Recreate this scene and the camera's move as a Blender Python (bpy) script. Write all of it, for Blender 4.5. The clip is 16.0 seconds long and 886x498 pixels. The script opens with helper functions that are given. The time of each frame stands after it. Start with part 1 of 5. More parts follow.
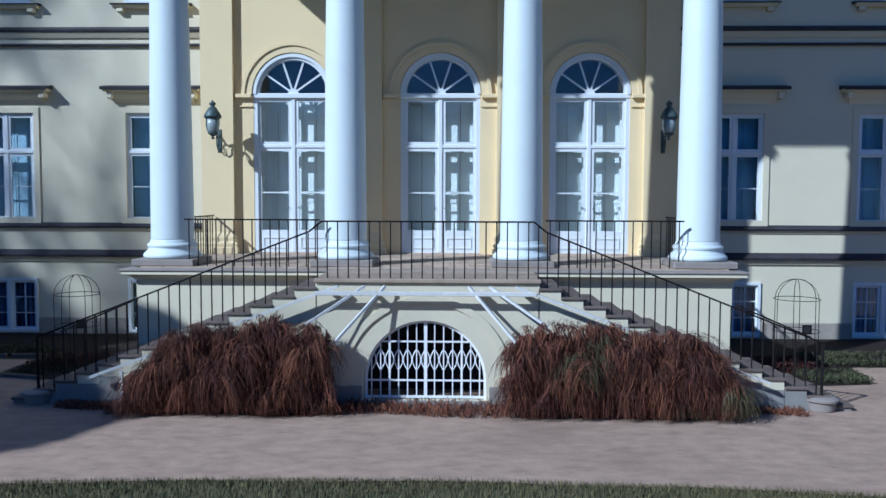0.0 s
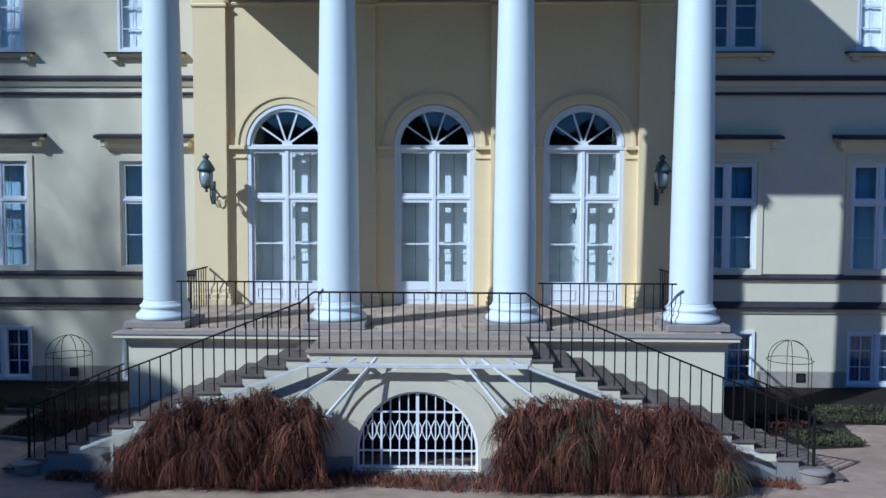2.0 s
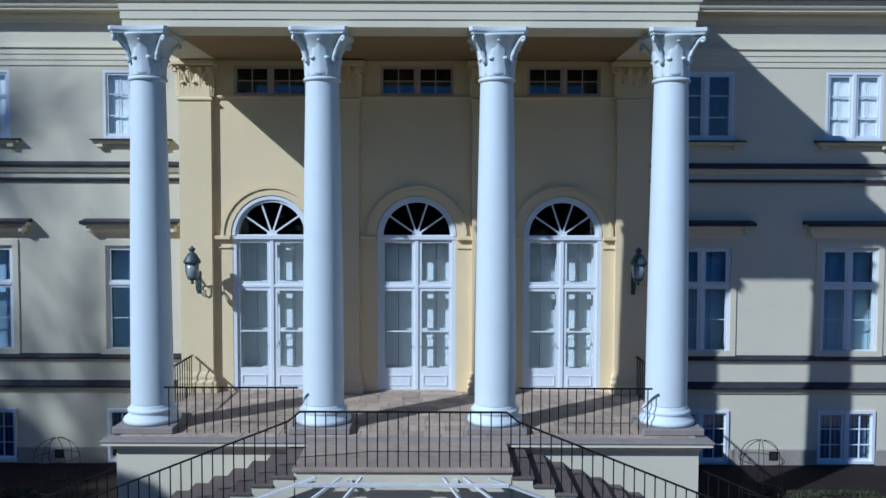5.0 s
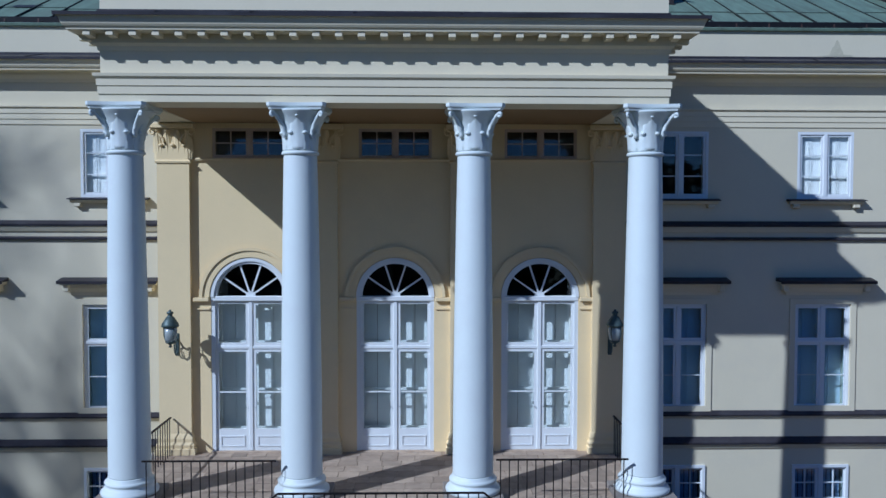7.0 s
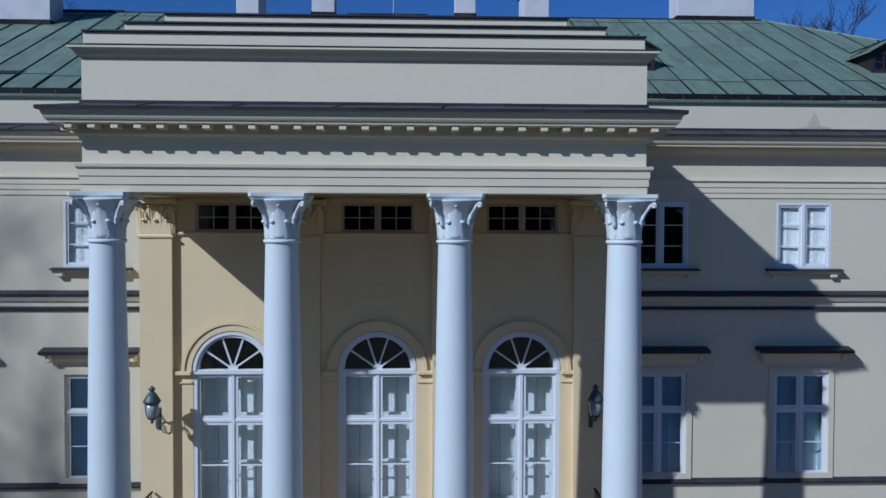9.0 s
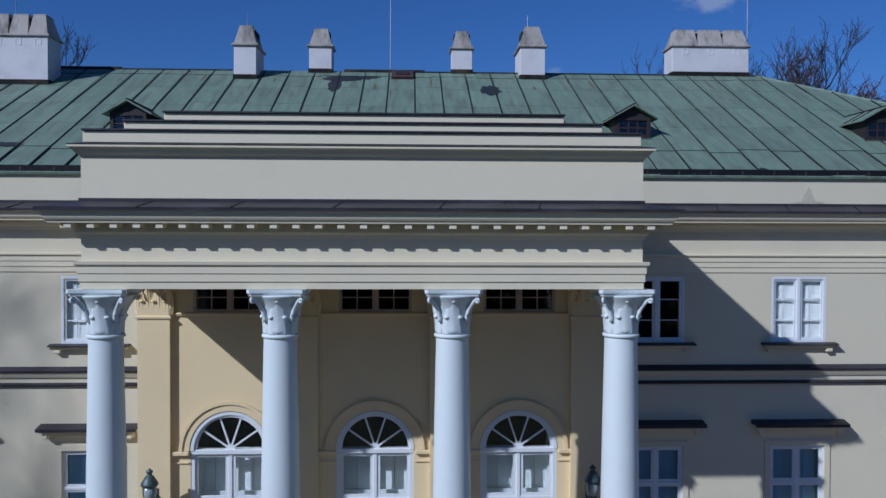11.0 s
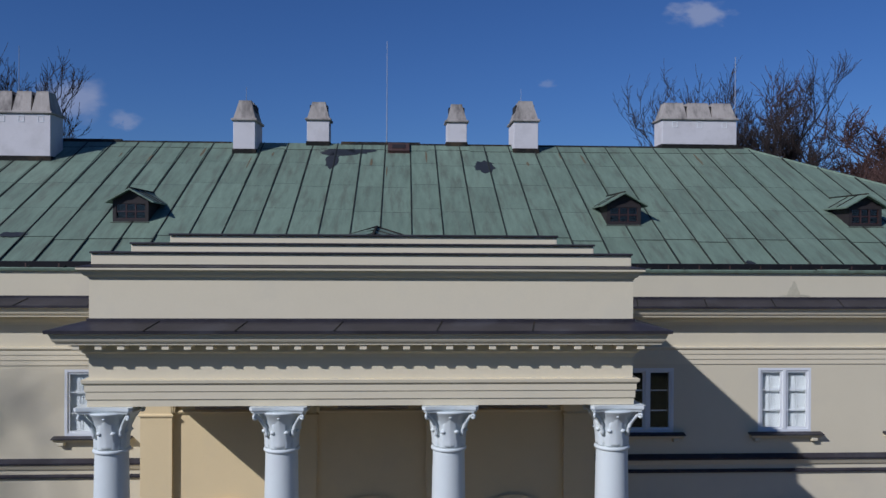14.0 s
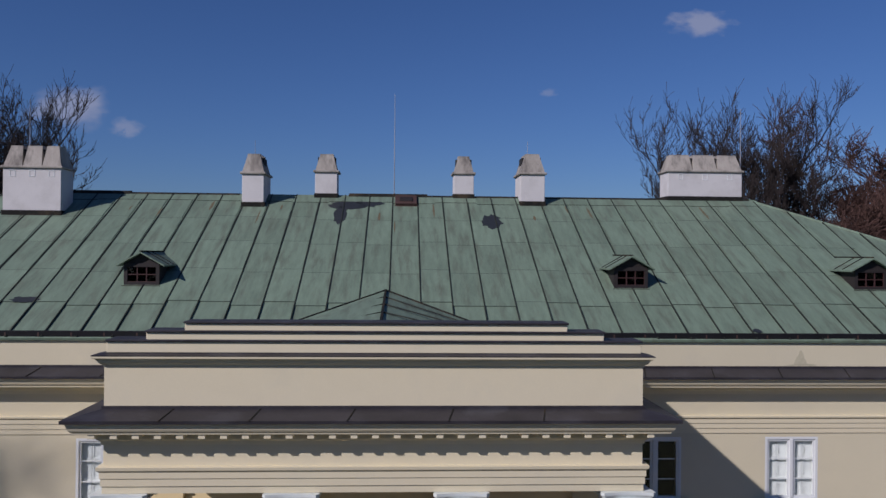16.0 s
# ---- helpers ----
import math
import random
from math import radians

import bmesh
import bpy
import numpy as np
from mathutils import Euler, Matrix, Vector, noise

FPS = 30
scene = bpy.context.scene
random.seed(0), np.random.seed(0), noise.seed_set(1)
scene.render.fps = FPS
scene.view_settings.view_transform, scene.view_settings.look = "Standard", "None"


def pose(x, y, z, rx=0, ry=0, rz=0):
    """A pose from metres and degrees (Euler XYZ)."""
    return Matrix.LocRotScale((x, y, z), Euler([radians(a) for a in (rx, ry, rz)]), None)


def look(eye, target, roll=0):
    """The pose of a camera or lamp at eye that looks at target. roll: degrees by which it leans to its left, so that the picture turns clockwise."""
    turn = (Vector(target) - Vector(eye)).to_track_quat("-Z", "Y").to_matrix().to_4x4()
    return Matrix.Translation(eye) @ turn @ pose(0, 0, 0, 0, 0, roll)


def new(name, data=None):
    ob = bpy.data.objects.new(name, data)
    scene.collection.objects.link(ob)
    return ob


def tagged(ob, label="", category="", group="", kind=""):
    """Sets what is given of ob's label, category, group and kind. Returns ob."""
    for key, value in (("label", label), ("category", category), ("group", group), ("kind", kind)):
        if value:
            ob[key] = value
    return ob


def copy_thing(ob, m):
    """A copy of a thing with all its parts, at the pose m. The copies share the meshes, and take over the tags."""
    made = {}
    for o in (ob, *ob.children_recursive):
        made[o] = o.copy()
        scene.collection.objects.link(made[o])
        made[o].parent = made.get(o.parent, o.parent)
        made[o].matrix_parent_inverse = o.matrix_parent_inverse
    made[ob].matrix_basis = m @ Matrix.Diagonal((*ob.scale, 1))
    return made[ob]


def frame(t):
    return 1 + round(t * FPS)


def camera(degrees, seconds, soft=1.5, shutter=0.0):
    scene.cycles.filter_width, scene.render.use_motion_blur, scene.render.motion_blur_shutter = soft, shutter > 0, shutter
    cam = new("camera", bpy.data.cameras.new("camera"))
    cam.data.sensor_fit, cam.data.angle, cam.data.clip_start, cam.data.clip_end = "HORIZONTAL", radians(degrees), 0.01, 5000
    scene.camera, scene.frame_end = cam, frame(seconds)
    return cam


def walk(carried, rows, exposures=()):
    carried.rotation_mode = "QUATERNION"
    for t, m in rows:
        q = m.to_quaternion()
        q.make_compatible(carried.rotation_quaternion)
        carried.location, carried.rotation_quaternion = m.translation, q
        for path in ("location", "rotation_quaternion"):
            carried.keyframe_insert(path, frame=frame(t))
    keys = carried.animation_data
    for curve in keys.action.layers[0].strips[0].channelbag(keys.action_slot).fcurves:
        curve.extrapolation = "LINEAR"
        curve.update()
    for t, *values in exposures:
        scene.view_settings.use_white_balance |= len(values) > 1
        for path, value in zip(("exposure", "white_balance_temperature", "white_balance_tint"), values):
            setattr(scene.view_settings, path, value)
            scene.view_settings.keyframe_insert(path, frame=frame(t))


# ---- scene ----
cam = camera(56.8, 16.0)
PATH = [
    (0, (0.606, -20.651, 3.639), (0.555, -18.655, 3.517), 0.2),
    (0.5, (0.622, -20.608, 3.931), (0.568, -18.612, 3.812), 0.2),
    (1, (0.631, -20.576, 4.236), (0.581, -18.58, 4.118), 0.2),
    (1.5, (0.678, -20.532, 4.498), (0.632, -18.535, 4.383), 0.2),
    (2, (0.709, -20.577, 4.75), (0.662, -18.58, 4.638), 0.2),
    (2.5, (0.603, -20.682, 5.022), (0.563, -18.685, 4.912), 0.2),
    (3, (0.491, -20.771, 5.286), (0.459, -18.774, 5.18), 0.2),
    (3.5, (0.466, -20.765, 5.572), (0.443, -18.767, 5.471), 0.2),
    (4, (0.515, -20.788, 5.88), (0.499, -18.791, 5.782), 0.2),
    (6.3, (0.783, -20.98, 7.569), (0.811, -18.982, 7.475), 0.2),
    (6.5, (0.776, -20.969, 7.62), (0.809, -18.971, 7.539), 0.2),
    (7, (0.752, -20.961, 7.996), (0.796, -18.963, 7.92), 0.1),
    (7.5, (0.754, -20.948, 8.371), (0.805, -18.95, 8.299), 0.2),
    (8, (0.785, -20.984, 8.746), (0.842, -18.986, 8.679), 0.1),
    (8.5, (0.849, -21.055, 9.163), (0.914, -19.057, 9.101), 0.2),
    (9, (0.9, -21.035, 9.588), (0.972, -19.037, 9.531), 0.2),
    (9.2, (1.009, -21.059, 9.614), (1.078, -19.061, 9.573), 0.1),
    (11.3, (0.795, -21.083, 11.514), (0.88, -19.085, 11.479), 0.2),
    (11.5, (0.757, -21.139, 11.596), (0.843, -19.141, 11.566), 0.2),
    (12, (0.726, -21.201, 11.979), (0.812, -19.203, 11.954), 0.2),
    (12.5, (0.626, -21.333, 12.343), (0.715, -19.335, 12.322), 0.2),
    (12.6, (0.582, -21.334, 12.382), (0.67, -19.336, 12.363), 0.5),
    (13, (0.555, -21.46, 12.704), (0.647, -19.462, 12.687), 0.2),
    (13.5, (0.59, -21.549, 13.089), (0.688, -19.552, 13.076), 0.3),
    (14, (0.725, -21.604, 13.478), (0.826, -19.606, 13.469), 0.3),
    (14.5, (0.786, -21.618, 13.872), (0.885, -19.62, 13.87), 0.3),
    (15, (0.71, -21.622, 14.29), (0.807, -19.624, 14.292), 0.3),
    (15.5, (0.582, -21.662, 14.698), (0.679, -19.665, 14.705), 0.4),
    (16, (0.477, -21.761, 15.119), (0.576, -19.763, 15.129), 0.5),
]
walk(cam, [(t, look(eye, target, roll)) for t, eye, target, roll in PATH],
     exposures=((0.0, 0.33, 4620, 8), (4.0, 0.1, 4650, 9), (7.0, -0.1, 4650, 12), (9.0, -0.25, 4780, 14), (12.5, -0.20, 5120, 17), (14.0, -0.22, 5420, 18), (16.0, -0.23, 5900, 22)))

# ---------------------------------------------------------------- light
SUN_WAY = Vector((1.21, 1.0, -1.065)).normalized()
world = bpy.data.worlds.new("sky")
scene.world = world
world.use_nodes = True
wn, wl = world.node_tree.nodes, world.node_tree.links
sky = wn.new("ShaderNodeTexSky")
sky.sky_type = "NISHITA"
sky.sun_disc = False
sky.sun_elevation = math.asin(-SUN_WAY.z)
sky.sun_rotation = math.atan2(-SUN_WAY.x, -SUN_WAY.y)
sky.altitude = 300
sky.air_density = 1.0
sky.dust_density = 0.4
sky.ozone_density = 6.0
wn["Background"].inputs["Strength"].default_value = 0.052
deep = wn.new("ShaderNodeMix")
deep.data_type, deep.blend_type = "RGBA", "MULTIPLY"
deep.inputs["Factor"].default_value = 1.0
deep.inputs["B"].default_value = (0.80, 0.97, 1.20, 1)
wl.new(sky.outputs["Color"], deep.inputs["A"])
wl.new(deep.outputs["Result"], wn["Background"].inputs["Color"])
sun = new("sun", bpy.data.lights.new("sun", "SUN"))
sun.data.energy = 4.2
sun.data.angle = radians(0.7)
sun.data.color = (1.0, 0.93, 0.82)
sun.rotation_euler = SUN_WAY.to_track_quat("-Z", "Y").to_euler()

# ---------------------------------------------------------------- materials
def mat(name, base, rough=0.7, metal=0.0, vary=0.12, scale=3.0, fine=40.0, bump=0.15, stain=None, stain_scale=0.7,
        stain_amount=0.4, per_piece=0.0, island=0.0, spec=0.4, stretch=(1, 1, 1), bump_dist=0.01):
    m = bpy.data.materials.new(name)
    m.use_nodes = True
    n, l = m.node_tree.nodes, m.node_tree.links
    b = n["Principled BSDF"]
    b.inputs["Roughness"].default_value = rough
    b.inputs["Metallic"].default_value = metal
    b.inputs["Specular IOR Level"].default_value = spec
    co = n.new("ShaderNodeTexCoord")
    mp = n.new("ShaderNodeMapping")
    mp.inputs["Scale"].default_value = stretch
    geo = n.new("ShaderNodeNewGeometry")
    l.new(geo.outputs["Position"], mp.inputs["Vector"])
    big = n.new("ShaderNodeTexNoise")
    big.inputs["Scale"].default_value = scale
    big.inputs["Detail"].default_value = 5
    big.inputs["Roughness"].default_value = 0.6
    l.new(mp.outputs["Vector"], big.inputs["Vector"])
    small = n.new("ShaderNodeTexNoise")
    small.inputs["Scale"].default_value = fine
    small.inputs["Detail"].default_value = 3
    l.new(mp.outputs["Vector"], small.inputs["Vector"])
    # value factor from both scales
    add = n.new("ShaderNodeMath")
    add.operation = "MULTIPLY_ADD"
    l.new(small.outputs["Fac"], add.inputs[0])
    add.inputs[1].default_value = 0.4
    l.new(big.outputs["Fac"], add.inputs[2])
    rng = n.new("ShaderNodeMapRange")
    rng.inputs["From Min"].default_value = 0.35
    rng.inputs["From Max"].default_value = 1.05
    rng.inputs["To Min"].default_value = 1 - vary
    rng.inputs["To Max"].default_value = 1 + vary
    l.new(add.outputs[0], rng.inputs["Value"])
    val = rng.outputs["Result"]
    if per_piece or island:
        src = n.new("ShaderNodeObjectInfo").outputs["Random"] if per_piece else geo.outputs["Random Per Island"]
        r2 = n.new("ShaderNodeMapRange")
        amt = per_piece or island
        r2.inputs["To Min"].default_value = 1 - amt
        r2.inputs["To Max"].default_value = 1 + amt
        l.new(src, r2.inputs["Value"])
        mu = n.new("ShaderNodeMath")
        mu.operation = "MULTIPLY"
        l.new(val, mu.inputs[0])
        l.new(r2.outputs["Result"], mu.inputs[1])
        val = mu.outputs[0]
    hsv = n.new("ShaderNodeHueSaturation")
    hsv.inputs["Color"].default_value = (*base, 1)
    l.new(val, hsv.inputs["Value"])
    out = hsv.outputs["Color"]
    if stain:
        st = n.new("ShaderNodeTexNoise")
        st.inputs["Scale"].default_value = stain_scale
        st.inputs["Detail"].default_value = 8
        st.inputs["Roughness"].default_value = 0.65
        l.new(mp.outputs["Vector"], st.inputs["Vector"])
        sr = n.new("ShaderNodeMapRange")
        sr.inputs["From Min"].default_value = 0.5
        sr.inputs["From Max"].default_value = 0.72
        sr.inputs["To Max"].default_value = stain_amount
        l.new(st.outputs["Fac"], sr.inputs["Value"])
        mx = n.new("ShaderNodeMix")
        mx.data_type = "RGBA"
        l.new(sr.outputs["Result"], mx.inputs["Factor"])
        l.new(out, mx.inputs["A"])
        mx.inputs["B"].default_value = (*stain, 1)
        out = mx.outputs["Result"]
    l.new(out, b.inputs["Base Color"])
    if bump:
        bp = n.new("ShaderNodeBump")
        bp.inputs["Strength"].default_value = bump
        bp.inputs["Distance"].default_value = bump_dist
        l.new(add.outputs[0], bp.inputs["Height"])
        l.new(bp.outputs["Normal"], b.inputs["Normal"])
    return m


def glass_mat(name, tint=(0.86, 0.92, 0.95)):
    m = bpy.data.materials.new(name)
    m.use_nodes = True
    n, l = m.node_tree.nodes, m.node_tree.links
    n.remove(n["Principled BSDF"])
    tr = n.new("ShaderNodeBsdfTransparent")
    tr.inputs["Color"].default_value = (*tint, 1)
    gl = n.new("ShaderNodeBsdfGlossy")
    gl.inputs["Roughness"].default_value = 0.02
    fr = n.new("ShaderNodeFresnel")
    fr.inputs["IOR"].default_value = 1.6
    mx = n.new("ShaderNodeMixShader")
    no = n.new("ShaderNodeTexNoise")
    no.inputs["Scale"].default_value = 2.2
    bp = n.new("ShaderNodeBump")
    bp.inputs["Strength"].default_value = 0.05
    l.new(no.outputs["Fac"], bp.inputs["Height"])
    l.new(bp.outputs["Normal"], gl.inputs["Normal"])
    l.new(fr.outputs["Fac"], mx.inputs["Fac"])
    l.new(tr.outputs[0], mx.inputs[1])
    l.new(gl.outputs[0], mx.inputs[2])
    l.new(mx.outputs[0], n["Material Output"].inputs["Surface"])
    return m


PLASTER = mat("cream plaster", (0.62, 0.56, 0.395), 0.85, vary=0.05, scale=0.6, fine=25, bump=0.12, stain=(0.5, 0.46, 0.37), stain_scale=0.5, stain_amount=0.35)
PLASTER_Y = mat("yellow plaster", (0.73, 0.585, 0.325), 0.85, vary=0.05, scale=0.7, fine=25, bump=0.12, stain=(0.58, 0.48, 0.31), stain_scale=0.6, stain_amount=0.3)
PLASTER_A = mat("pale cream plaster", (0.675, 0.605, 0.425), 0.85, vary=0.06, scale=0.8, fine=30, bump=0.1, stain=(0.5, 0.47, 0.36), stain_scale=0.8, stain_amount=0.35)
# Ochre taken well below the wall plaster to hold the portico's shade.
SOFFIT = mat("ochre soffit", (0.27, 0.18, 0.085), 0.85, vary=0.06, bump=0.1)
WHITE = mat("white column paint", (0.63, 0.675, 0.645), 0.55, vary=0.03, scale=1.2, fine=20, bump=0.06, stain=(0.57, 0.57, 0.57), stain_scale=1.5, stain_amount=0.3)
PAINT = mat("white joinery paint", (0.69, 0.71, 0.70), 0.4, vary=0.03, fine=30, bump=0.05)
BOARD = mat("white shutter paint", (0.80, 0.82, 0.79), 0.5, vary=0.04, fine=20, bump=0.05, island=0.06)
BOARD_D = mat("greyed shutter paint", (0.72, 0.765, 0.755), 0.55, vary=0.06, fine=20, bump=0.05, island=0.05)
PLINTH = mat("grey render plinth", (0.32, 0.28, 0.22), 0.9, vary=0.18, scale=1.5, fine=30, bump=0.3, stain=(0.2, 0.18, 0.15), stain_scale=1.2, stain_amount=0.6)
STONE = mat("sandstone slab", (0.38, 0.295, 0.21), 0.85, vary=0.22, scale=4, fine=40, bump=0.3, stain=(0.22, 0.16, 0.115), stain_scale=2.2, stain_amount=0.65, per_piece=0.2)
FLASH = mat("dark sheet flashing", (0.034, 0.031, 0.036), 0.5, vary=0.4, scale=1.2, fine=18, bump=0.12, stain=(0.075, 0.075, 0.085), stain_scale=1.3, stain_amount=0.6, spec=0.25)
IRON = mat("dark wrought iron", (0.011, 0.009, 0.009), 0.6, metal=0.2, spec=0.2, vary=0.3, scale=8, bump=0.1, stain=(0.06, 0.03, 0.02), stain_scale=6, stain_amount=0.5)
COPPER = mat("green copper patina", (0.152, 0.209, 0.150), 0.6, vary=0.30, scale=2.6, fine=16, bump=0.2, stain=(0.088, 0.092, 0.066), stain_scale=1.7, stain_amount=0.7, per_piece=0.085, stretch=(2.4, 0.38, 0.38))
SEAM = mat("dark copper seam", (0.018, 0.018, 0.016), 0.8, spec=0.12, vary=0.3, scale=2, bump=0.1, stain=(0.10, 0.07, 0.04), stain_scale=2, stain_amount=0.6)
GUTTER = mat("black painted gutter sheet", (0.012, 0.012, 0.014), 0.55, spec=0.2, vary=0.4, scale=2, bump=0.1)
STANDING = mat("weathered copper fold", (0.024, 0.028, 0.024), 0.75, spec=0.15, vary=0.4, scale=2, bump=0.1, stain=(0.085, 0.085, 0.06), stain_scale=2, stain_amount=0.5)
LAP = mat("dull copper lap", (0.075, 0.10, 0.078), 0.7, vary=0.4, scale=4, bump=0.1)
PATCH = mat("black roof patch", (0.022, 0.026, 0.030), 0.6, vary=0.4, scale=5, bump=0.2)
RUST = mat("rusty hatch", (0.062, 0.034, 0.028), 0.7, vary=0.4, scale=4, bump=0.2)
DARKWOOD = mat("dark dormer wood", (0.022, 0.017, 0.016), 0.7, vary=0.3, scale=5, bump=0.2)
REDWOOD = mat("red-brown sash paint", (0.055, 0.024, 0.022), 0.6, vary=0.2, bump=0.1)
CHIM = mat("white chimney paint", (0.58, 0.56, 0.55), 0.85, vary=0.07, scale=1.3, fine=20, bump=0.15, stain=(0.42, 0.40, 0.38), stain_scale=1.4, stain_amount=0.5)
CAP = mat("weathered concrete cap", (0.35, 0.32, 0.28), 0.9, vary=0.28, scale=3, fine=25, bump=0.3, stain=(0.06, 0.053, 0.047), stain_scale=1.9, stain_amount=0.9, stretch=(1, 1, 0.3))
# Black for sooty flues, also painted as the dark of unlit hollows.
SOOT_DARK = mat("soot black", (0.02, 0.02, 0.02), 0.9, bump=0)
# Near-black base carries the darkness of unlit rooms and the recess.
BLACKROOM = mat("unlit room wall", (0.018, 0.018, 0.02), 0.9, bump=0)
GRAVEL = mat("pinkish gravel", (0.33, 0.235, 0.165), 0.95, vary=0.34, scale=5.0, fine=70, bump=0.5, bump_dist=0.012, stain=(0.21, 0.145, 0.10), stain_scale=0.45, stain_amount=0.65, stretch=(0.6, 1, 1))
GRASSY = mat("winter turf", (0.085, 0.09, 0.04), 0.95, vary=0.3, scale=1.2, fine=30, bump=0.5, bump_dist=0.03, stain=(0.13, 0.11, 0.06), stain_scale=0.8, stain_amount=0.6)
BLADE = mat("grass blade", (0.115, 0.10, 0.042), 0.8, vary=0.2, island=0.45, bump=0)
SOIL = mat("dark bed soil", (0.024, 0.018, 0.014), 0.95, spec=0.15, vary=0.35, scale=2.5, fine=30, bump=0.8, bump_dist=0.03)
TWIG = mat("red-brown twig", (0.135, 0.050, 0.024), 0.8, vary=0.6, scale=2.6, fine=12, island=0.7, bump=0)
TWIG_D = mat("dark red twig", (0.062, 0.020, 0.013), 0.8, vary=0.5, scale=2.6, fine=12, island=0.6, bump=0)
TWIG2 = mat("olive twig", (0.072, 0.058, 0.026), 0.8, vary=0.3, scale=2, island=0.5, bump=0)
# Near-black colour holds the shade inside the shrubs.
INNER_DARK = mat("dark thicket", (0.009, 0.006, 0.005), 0.95, vary=0.4, scale=5, bump=0.3)
IVY = mat("evergreen ground cover", (0.052, 0.054, 0.022), 0.8, vary=0.3, island=0.5, bump=0)
BARK = mat("grey-brown bark", (0.024, 0.018, 0.017), 0.9, vary=0.25, scale=2, bump=0.2)
BARK_R = mat("reddish far twigs", (0.055, 0.028, 0.022), 0.9, vary=0.25, island=0.3, bump=0)
LIGHTFRAME = mat("pinkish cream sash paint", (0.50, 0.40, 0.32), 0.6, vary=0.1, scale=4, bump=0.05)
LAMPGREEN = mat("verdigris lamp metal", (0.075, 0.105, 0.10), 0.5, metal=0.3, vary=0.3, scale=14, bump=0.2, stain=(0.04, 0.05, 0.05), stain_scale=10, stain_amount=0.7)
GRILLE = mat("white grille paint", (0.78, 0.78, 0.77), 0.5, vary=0.05, bump=0.05)
SLAT = mat("weathered white slat paint", (0.60, 0.59, 0.54), 0.7, vary=0.15, scale=4, fine=30, bump=0.1, stain=(0.42, 0.40, 0.36), stain_scale=3, stain_amount=0.5)
GREYWALL = mat("grey concrete stair side", (0.25, 0.24, 0.215), 0.9, vary=0.16, scale=2, fine=30, bump=0.3, stain=(0.17, 0.15, 0.12), stain_scale=1.3, stain_amount=0.6)
STEEL = mat("grey rod", (0.35, 0.35, 0.36), 0.4, metal=0.6, bump=0)
HILL = mat("far blue hills", (0.05, 0.07, 0.11), 1.0, vary=0.2, scale=0.01, bump=0)
# Blue-grey stands for sky reflected in the basement panes.
SKY_BACK = mat("blue-grey blind", (0.30, 0.36, 0.52), 0.8, vary=0.15, scale=3, bump=0.05)
GLASS = glass_mat("window glass", (0.95, 0.97, 0.98))
# Blue tint paints the sky light seen in the wing windows.
GLASS_SKY = glass_mat("bluish window glass", (0.72, 0.86, 0.98))
MILK = mat("milky lamp glass", (0.30, 0.33, 0.32), 0.25, vary=0.1, scale=8, bump=0.02, spec=0.5)
GLASS_D = glass_mat("dark window glass", (0.55, 0.6, 0.65))


# ---------------------------------------------------------------- mesh helpers
def finish(name, bm, material, smooth=False):
    bmesh.ops.recalc_face_normals(bm, faces=bm.faces)
    me = bpy.data.meshes.new(name)
    bm.to_mesh(me)
    bm.free()
    me.materials.append(material)
    if smooth:
        for p in me.polygons:
            p.use_smooth = True
    return me


def part(name, bm, material, parent=None, label="", smooth=False):
    ob = new(name, finish(name, bm, material, smooth))
    ob.parent = parent
    if label:
        ob["label"] = label
    return ob


def thing(name, x, y, z, label, category, group="", kind=""):
    ob = new(name)
    ob.location = (x, y, z)
    return tagged(ob, label, category, group, kind)


def box(bm, x0, x1, y0, y1, z0, z1):
    vs = [bm.verts.new(p) for p in ((x0, y0, z0), (x1, y0, z0), (x1, y1, z0), (x0, y1, z0), (x0, y0, z1), (x1, y0, z1), (x1, y1, z1), (x0, y1, z1))]
    for f in ((0, 1, 5, 4), (1, 2, 6, 5), (2, 3, 7, 6), (3, 0, 4, 7), (4, 5, 6, 7), (3, 2, 1, 0)):
        bm.faces.new([vs[i] for i in f])
    return vs


def bbox(x0, x1, y0, y1, z0, z1, bev=0.0):
    bm = bmesh.new()
    box(bm, x0, x1, y0, y1, z0, z1)
    if bev:
        bmesh.ops.bevel(bm, geom=bm.edges[:], offset=bev, segments=1, affect="EDGES")
    return bm


def bar(bm, a, b, w, d=None, sides=4, w2=None):
    """A prism from a to b, w across."""
    a, b = Vector(a), Vector(b)
    t = (b - a).normalized()
    up = Vector((0, 0, 1)) if abs(t.z) < 0.9 else Vector((0, 1, 0))
    u = t.cross(up).normalized()
    v = t.cross(u).normalized()
    d = w if d is None else d
    k = 1.0 if w2 is None else w2 / w
    rings = []
    for p, s in ((a, 1.0), (b, k)):
        r = []
        for i in range(sides):
            an = 2 * math.pi * (i + 0.5) / sides
            q = 0.5 / math.cos(math.pi / sides) if sides == 4 else 0.5
            r.append(bm.verts.new(p + (u * math.cos(an) * w + v * math.sin(an) * d) * q * s))
        rings.append(r)
    for i in range(sides):
        j = (i + 1) % sides
        bm.faces.new((rings[0][i], rings[0][j], rings[1][j], rings[1][i]))
    bm.faces.new(rings[0][::-1])
    bm.faces.new(rings[1])


def lathe(prof, seg=40, cx=0.0, cy=0.0, bm=None):
    """Turns (radius, z) pairs round the upright axis."""
    bm = bm or bmesh.new()
    rings = []
    for r, z in prof:
        rings.append([bm.verts.new((cx + r * math.cos(2 * math.pi * i / seg), cy + r * math.sin(2 * math.pi * i / seg), z)) for i in range(seg)])
